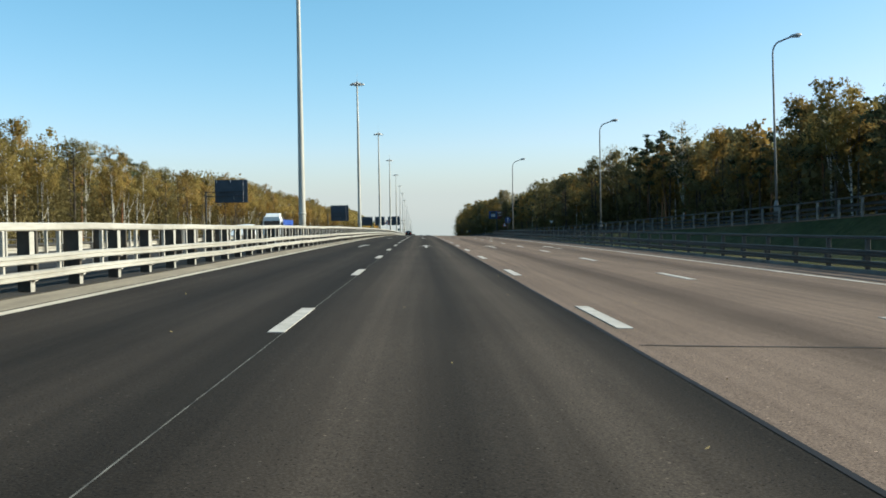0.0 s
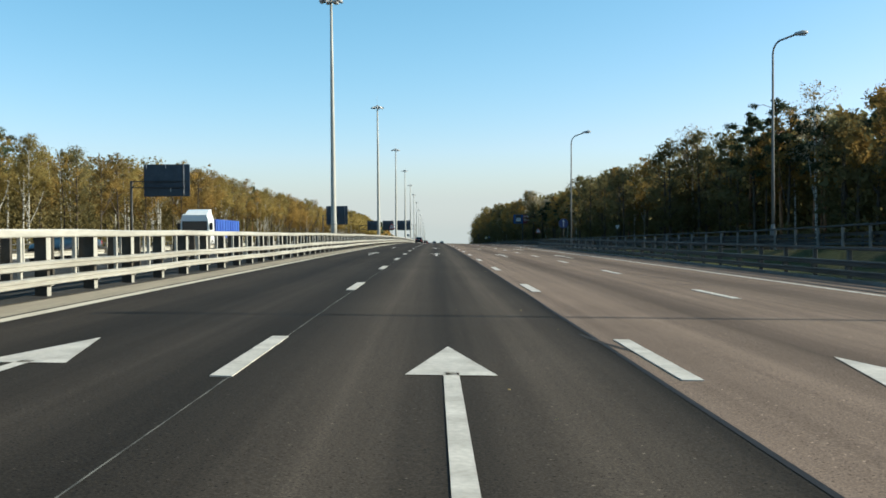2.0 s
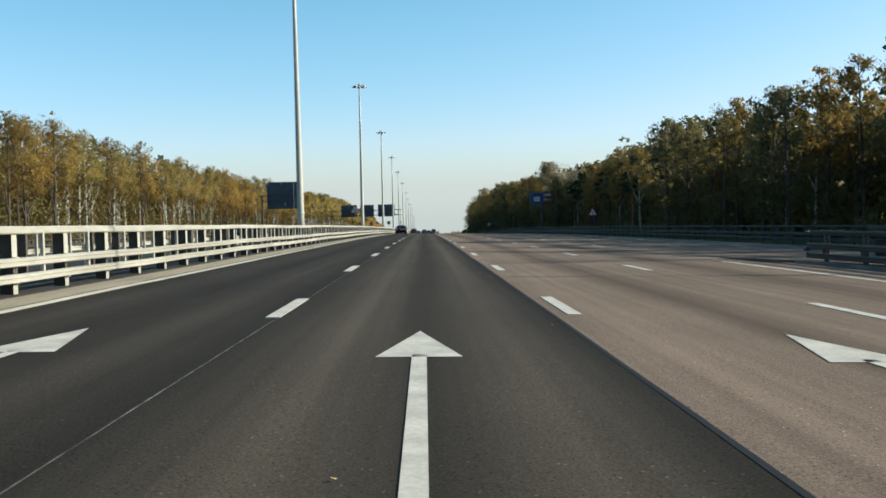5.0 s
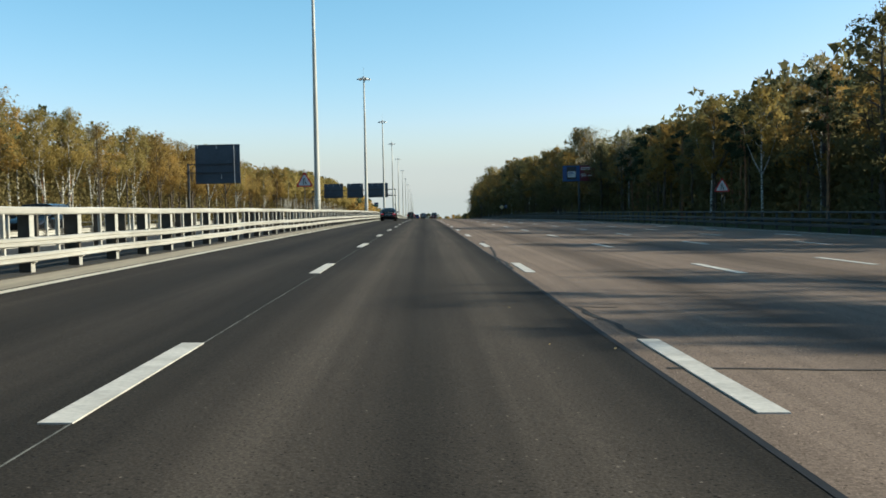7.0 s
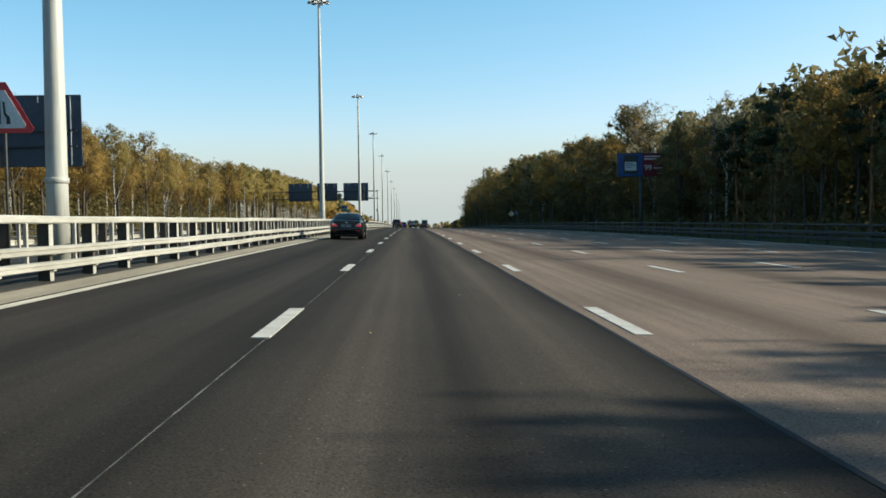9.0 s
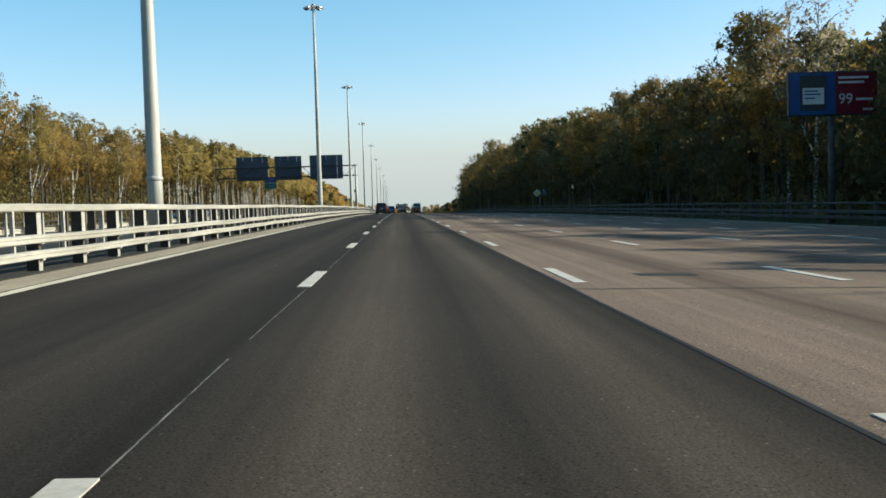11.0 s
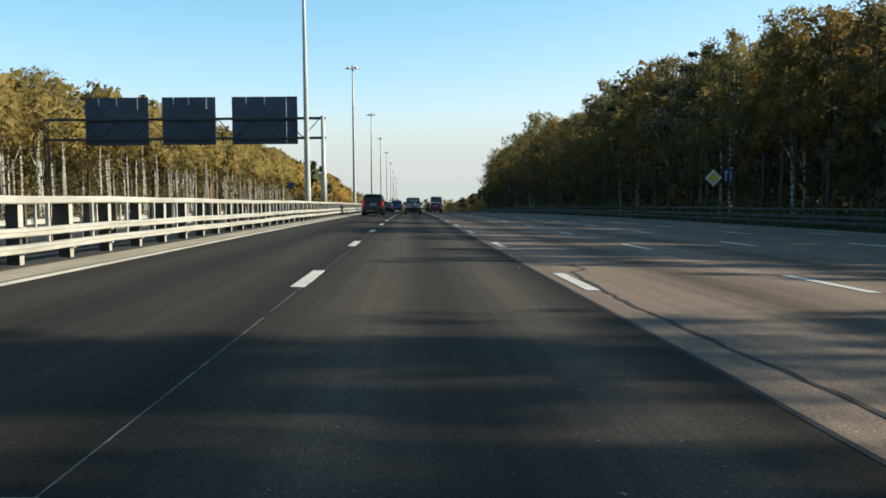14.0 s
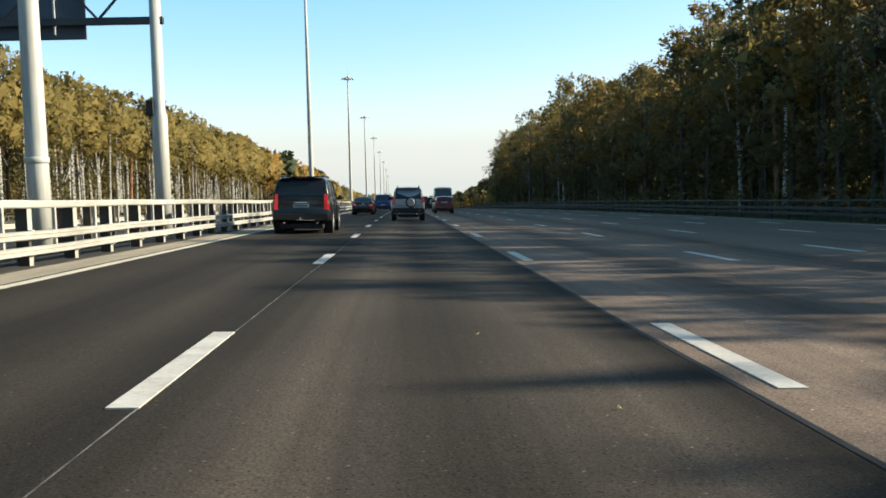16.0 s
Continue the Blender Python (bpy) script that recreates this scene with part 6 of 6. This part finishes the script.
def left_h(y):
    return lerp(y, [(0, 14.5), (135, 13.9), (165, 12.9), (185, 13), (205, 14.4), (230, 15.2), (248, 15.8), (300, 14.9), (345, 15.3), (388, 15.7), (430, 14.8), (480, 15.8), (540, 17.8), (620, 19.2), (720, 19.6)])


rt = random.Random(77)
MIX_GOLD = ["birch"] * 3 + ["aspen"] * 10
MIX_DARK = ["oak"] * 9 + ["aspen"] * 6 + ["pine"] * 2 + ["birch"]
MIX_L = ["birch"] * 9 + ["aspen"] * 4 + ["oak"] * 2 + ["pine"] * 1
MIX_R = ["oak"] * 8 + ["aspen"] * 6 + ["pine"] * 4 + ["birch"]
y = 55.0
while y < 700:
    k = rt.choice(MIX_L if not 330 < y < 464 else MIX_GOLD)
    h = left_h(y) * rt.uniform(0.9, 1.12) * (1.06 if k == "pine" else 1)
    x = left_edge(y) - rt.uniform(0, 3.5)
    plant(x, y, land_z(x, y), k, rt.randrange(4), h, rt.uniform(0, 6.28))
    y += rt.uniform(3.6, 6.6)
y = 40.0
while y < 715:
    k = rt.choice(MIX_R if y < 340 else MIX_DARK)
    h = right_h(y) * (rt.uniform(0.95, 1.08) if k in ("aspen", "birch") else rt.uniform(0.8, 1.0))
    x = right_edge(y) + rt.uniform(0, 3.0)
    plant(x, y, land_z(x, y), k, rt.randrange(4), h, rt.uniform(0, 6.28))
    y += rt.uniform(3.4, 6.0)


# tall trees that stand out of the right-hand edge and throw their shade across the lanes: (where the shade crosses, how far over)
for ys_, xs_ in ((184.6, 2.2), (364.8, 0.7), (370.8, -1.5), (374.4, -7.0), (376.8, -7.6), (378.4, -6.4), (390.6, -0.8), (392.6, 0.4), (394.8, -0.4), (396.8, 1.2), (402.2, -1.0), (404.0, -0.8), (409.0, -4.0), (411.4, -4.6), (413.8, -4.2),
                 (419.8, 1.8), (421.4, 0.7), (424.8, -5.0), (427.4, -5.6), (436.5, 0.7), (440.0, -2.6), (444.4, -3.2), (447.4, -3.6), (450.6, -3.2), (454.0, -3.4), (458.0, -4.0)):
    x = right_edge(ys_) + rt.uniform(0.3, 1.6)
    plant(x, ys_ + (x - xs_) * math.tan(radians(SUN_AHEAD)), land_z(x, ys_), rt.choice(["aspen", "oak", "oak"]), rt.randrange(4),
          (x - xs_) * math.tan(radians(SUN_EL)) / math.cos(radians(SUN_AHEAD)) + 1.0, rt.uniform(0, 6.28))


# trees that stand above the wood's edge: (along the road, height, kind, thin crown)
for y, h, kind, v in ((99, 16.4, "birch", 1), (103, 18.0, "birch", 2), (111, 16.8, "oak", 1), (152, 18.6, "birch", 4), (162, 18.0, "pine", 1), (170, 17.3, "pine", 0), (189, 18.2, "birch", 4), (192, 17.0, "aspen", 2), (261, 14.7, "birch", 4), (290, 14.5, "birch", 1), (321, 13.6, "pine", 2), (336, 15.0, "birch", 4), (343, 14.2, "birch", 4), (350, 14.4, "aspen", 4),
                      (365, 17.6, "birch", 4), (370, 17.8, "birch", 4), (399, 15.2, "aspen", 4), (409, 16.7, "birch", 4), (417, 17.7, "birch", 4), (428, 17.2, "birch", 4), (454, 17.8, "birch", 1), (490, 19.1, "birch", 4), (516, 18.8, "birch", 2), (589, 21.4, "birch", 1), (597, 23.0, "birch", 2), (611, 24.0, "birch", 0), (652, 22.4, "birch", 3), (696, 21.2, "birch", 1)):
    x = right_edge(y) + rt.uniform(1.0, 2.2)
    plant(x, y, land_z(x, y), kind, v, h * 1.04, rt.uniform(0, 6.28))
for y, h, kind, v in ((144, 14.6, "pine", 0), (205, 14.4, "birch", 4), (302, 15.3, "birch", 2), (312, 14.8, "birch", 4), (345, 15.3, "aspen", 1), (364, 15.9, "aspen", 2), (518, 18.2, "birch", 1), (613, 20.2, "birch", 2), (635, 22.0, "birch", 0), (661, 21.5, "birch", 3), (696, 20.8, "birch", 1)):
    x = left_edge(y) - rt.uniform(0.8, 2.2)
    plant(x, y, land_z(x, y), kind, v, h, rt.uniform(0, 6.28))


# lower trees that lean out over the verge and shade the slower lanes
for ys_, xs_, h in ((184.3, 1.0, 16.4), (185.2, 2.2, 15.6), (204.2, 4.0, 13.6), (206.6, 3.0, 13.9), (214.4, 6.8, 13.0), (221.8, 3.9, 13.6), (228.4, 5.0, 13.4), (232.8, 1.6, 14.2), (235.4, -0.7, 14.5), (238.2, 1.8, 14.2), (342.6, 3.4, 13.4), (344.6, 3.8, 13.4), (349.4, 5.8, 13.2), (350.6, 5.8, 13.4)):
    x = xs_ + (h - 1.1) / math.tan(radians(SUN_EL))
    plant(x, ys_ + (x - xs_) * math.tan(radians(SUN_AHEAD)), land_z(x, ys_), "oak", rt.randrange(4), h, rt.uniform(0, 6.28))


def woods(name, label, spots, leaf_n, leaf_size, seed):
    """Deeper and farther trees, too many to tell apart: real trunks and leaves, joined by kind."""
    rng = np.random.default_rng(seed)
    crowns, hearts, trunks = {k: [] for k in KINDS}, {k: [] for k in KINDS}, {k: Sheet() for k in KINDS}
    for x, y, h, kind in spots:
        lobes, heart = raw[kind, int(rng.integers(0, 4))]
        a, s_ = rng.uniform(0, 6.28), h / 15
        q1, c1 = lobed(rng, lobes, int(leaf_n * 0.75), leaf_size, 1.1)
        q2, c2 = lobed(rng, lobes, int(leaf_n * 0.25), leaf_size * 2.0, 0.75)
        z = land_z(x, y)
        turned = s_ * np.array(Matrix.Rotation(a, 3, "Z")).T
        crowns[kind].append(np.concatenate([q1, q2]) @ turned + (x, y, z))
        hearts[kind].append((0.6 * np.concatenate([c1, c2]) + 0.4 * heart) @ turned + (x, y, z))
        trunks[kind].tube([(x, y, z - 0.3), (x + rng.normal(0, 0.15), y, z + h * 0.4), (x + rng.normal(0, 0.3), y, z + h * 0.9)], [0.15 * s_, 0.11 * s_, 0.03], 5, False)
    thing = empty(name, (0, 0, 0), label, "woods", kind="stuff")
    for kind in KINDS:
        if crowns[kind]:
            tagged(part("crowns", leaf_mesh("crowns", np.concatenate(crowns[kind]), KINDS[kind][1], np.concatenate(hearts[kind])), "", thing), kind="stuff")
            tagged(part("trunks", trunks[kind], KINDS[kind][0], thing), kind="stuff")


sp = []
for row in range(2):
    y = 50.0
    while y < 720:
        sp.append((left_edge(y) - 3.5 - row * 5 + rt.uniform(-2, 2), y, left_h(y) * rt.uniform(0.95, 1.12), rt.choice(MIX_L if not 330 < y < 464 else MIX_GOLD)))
        y += rt.uniform(4.2, 7)
y = 50.0
while y < 720:
    sp.append((left_edge(y) - rt.uniform(9, 28), y, rt.uniform(4, 9), rt.choice(["birch", "oak", "aspen", "oak"])))
    y += rt.uniform(1.6, 3)
woods("birch_stand", "close stand of slender white birches with sparse golden crowns", [(left_edge(462 + k * 1.9) + rt.uniform(-1.2, 2.6), 462 + k * 1.9 + rt.uniform(-0.9, 0.9), left_h(462 + k * 1.9) * rt.uniform(0.88, 1.08), "birch") for k in range(132) if k % 5 not in (1, 3)], 260, 0.3, 6)
woods("left_woods", "deep birch and aspen woods in autumn colours", sp, 450, 0.172, 3)
sp = []
for row in range(4):
    y = 40.0
    while y < 720:
        x = right_edge(y) + 3.0 + row * 5.0 + rt.uniform(-2, 2)
        sp.append((x, y, deep_h(x, y) * rt.uniform(0.8, 1.02), rt.choice(MIX_R if y < 340 else MIX_DARK)))
        y += rt.uniform(3.8, 6.5)
y = 40.0
while y < 720:
    sp.append((right_edge(y) + rt.uniform(6, 25), y, rt.uniform(4.5, 10), rt.choice(["oak", "oak", "aspen"])))
    y += rt.uniform(1.4, 2.6)
woods("right_woods", "deep mixed woods, dark against the light", sp, 400, 0.27, 4)
sp = []
for row in range(3):
    y = 700.0
    while y < 1450:
        sp.append((-44 - row * 8 + rt.uniform(-3, 3), y, rt.uniform(18.5, 23.5), rt.choice(MIX_L + MIX_R)))
        sp.append((34 + row * 9 + 10 * min(1, (y - 700) / 200) + rt.uniform(-3, 3), y + 20, rt.uniform(13, 18), rt.choice(MIX_R)))
        y += rt.uniform(6, 10)
for i in range(150):
    sp.append((-420 + i * 5.6 + rt.uniform(-3, 3), 1500 + rt.uniform(0, 160), rt.uniform(19, 25), rt.choice(MIX_R)))
woods("far_woods", "hazy woods along the far end of the motorway", sp, 260, 0.6, 5)


sp = []
for k in range(-4, 100):
    for row in range(9):
        y = 8 * k + rt.uniform(-3, 3)
        sp.append((left_edge(y) - 26 - 8 * row + rt.uniform(-3, 3), y, rt.uniform(12, 17), rt.choice(MIX_L)))
        sp.append((right_edge(y) + 26 + 8 * row + rt.uniform(-3, 3), y, rt.uniform(12, 17), rt.choice(MIX_DARK)))
woods("deep_forest", "the depth of the autumn forest behind its edges", sp, 46, 0.95, 15)


def shrubs(name, label, edge, sgn, seed, y0=45, y1=720):
    rng = np.random.default_rng(seed)
    out = []
    y = y0
    while y < y1:
        for _ in range(2):
            x = edge(y) + sgn * rng.uniform(-2.5, 7)
            hh, rr = rng.uniform(0.7, 2.8), rng.uniform(0.7, 1.6)
            c = np.stack([x + rng.normal(0, rr * 0.5, 14), y + rng.normal(0, rr * 0.6, 14), land_z(x, y) + rng.uniform(0.1, hh, 14)], 1)
            out.append(leaf_cloud(rng, c, 0.3, 110, 0.16))
        y += rng.uniform(1.6, 3.2)
    ob = tagged(new(name, leaf_mesh(name, np.concatenate(out), "leaf_shrub")), label, "undergrowth", kind="stuff")


def screen(name, label, edge, sgn, depth, top_of, share, seed, material, count, size):
    """Dense young growth behind the forest's edge, which closes it."""
    rng = np.random.default_rng(seed)
    out, y = [], 20.0
    while y < 760:
        x = edge(y) + sgn * (depth + rng.uniform(-2.5, 2.5))
        top = top_of(y) * share * rng.uniform(0.7, 1.1)
        c = np.stack([x + rng.normal(0, 1.2, 18), y + rng.normal(0, 1.5, 18), land_z(x, y) + rng.uniform(0.0, 1.0, 18) ** 0.9 * top], 1)
        out.append(leaf_cloud(rng, c, 0.75, count, size))
        y += 1.5
    tagged(new(name, leaf_mesh(name, np.concatenate(out), material)), label, "undergrowth", kind="stuff")


screen("left_thicket", "dense olive young growth behind the birch trunks", left_edge, -1, 5, left_h, 0.68, 31, "leaf_under", 245, 0.235)
screen("left_thicket", "dense young growth deep in the birch woods", left_edge, -1, 11, left_h, 0.96, 33, "leaf_under", 260, 0.3)
# two leaf walls added inside the right-hand wood to stop sun and sky leaking through
screen("right_thicket", "dense foliage mass added deep in the woods to block sun and sky", right_edge, 1, 6, right_h, 0.8, 32, "leaf_green", 230, 0.36)
screen("right_thicket", "dense foliage mass added deep in the woods to block sun and sky", right_edge, 1, 13, lambda y: deep_h(right_edge(y) + 13, y), 0.95, 34, "leaf_green", 240, 0.66)
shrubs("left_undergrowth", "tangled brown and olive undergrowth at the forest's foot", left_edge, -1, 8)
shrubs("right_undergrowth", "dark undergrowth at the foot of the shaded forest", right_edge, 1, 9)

# fallen leaves blown along the road and its edges
rl = random.Random(12)
litter = Sheet()
for k in range(420):
    y = rl.uniform(-10, 470)
    x = rl.choice([rl.gauss(9.4, 0.35), rl.gauss(-6.4, 0.4), rl.gauss(1.9, 0.9), rl.uniform(-5.5, 19)]) if rl.random() < 0.75 else rl.gauss(0.9, 0.8)
    if not -6.65 < x < 9.65:
        continue
    a, r_ = rl.uniform(0, 6.28), rl.uniform(0.01, 0.019)
    pts = [(x + r_ * q * math.cos(a + i * 1.57), y + r_ * q * math.sin(a + i * 1.57)) for i, q in enumerate((1.2, 0.7, 1.2, 0.7))]
    litter.add([(px, py, road_z(px) + 0.012 + 0.012 * (i == 0)) for i, (px, py) in enumerate(pts)], [(0, 1, 2, 3)])
plain("dry_leaf", (0.42, 0.33, 0.16), (0.30, 0.20, 0.08), 0.8, scale=0.7)
tagged(part("fallen_leaves", litter, "dry_leaf"), "scattered dry yellow leaves lying on the asphalt", "fallen leaves", kind="stuff")

# ---- lay the whole place over the crest ----
bent = set()
for ob in list(scene.objects):
    if ob.type in {"CAMERA", "LIGHT"}:
        continue
    here = ob.matrix_basis.translation.y
    root = ob.parent is None or abs(ob.parent.matrix_basis.translation.y) < 1e-6 and ob.parent.parent is None
    if root and abs(here) > 1e-6:
        lies = ob.name.startswith(("car", "lorry", "dash", "arrow"))
        ob.matrix_basis = (tangent(here) if lies else Matrix.Translation((0, 0, -float(fall_of(here))))) @ ob.matrix_basis
    elif ob.type == "MESH" and ob.data.name not in bent:
        at_zero, up = True, ob
        while up is not None:
            at_zero = at_zero and abs(up.matrix_basis.translation.y) < 1e-6
            up = up.parent
        if at_zero:
            bent.add(ob.data.name)
            co = np.empty(len(ob.data.vertices) * 3, dtype=np.float32)
            ob.data.vertices.foreach_get("co", co)
            co = co.reshape(-1, 3)
            co[:, 2] -= fall_of(co[:, 1])
            ob.data.vertices.foreach_set("co", co.ravel())
            ob.data.update()
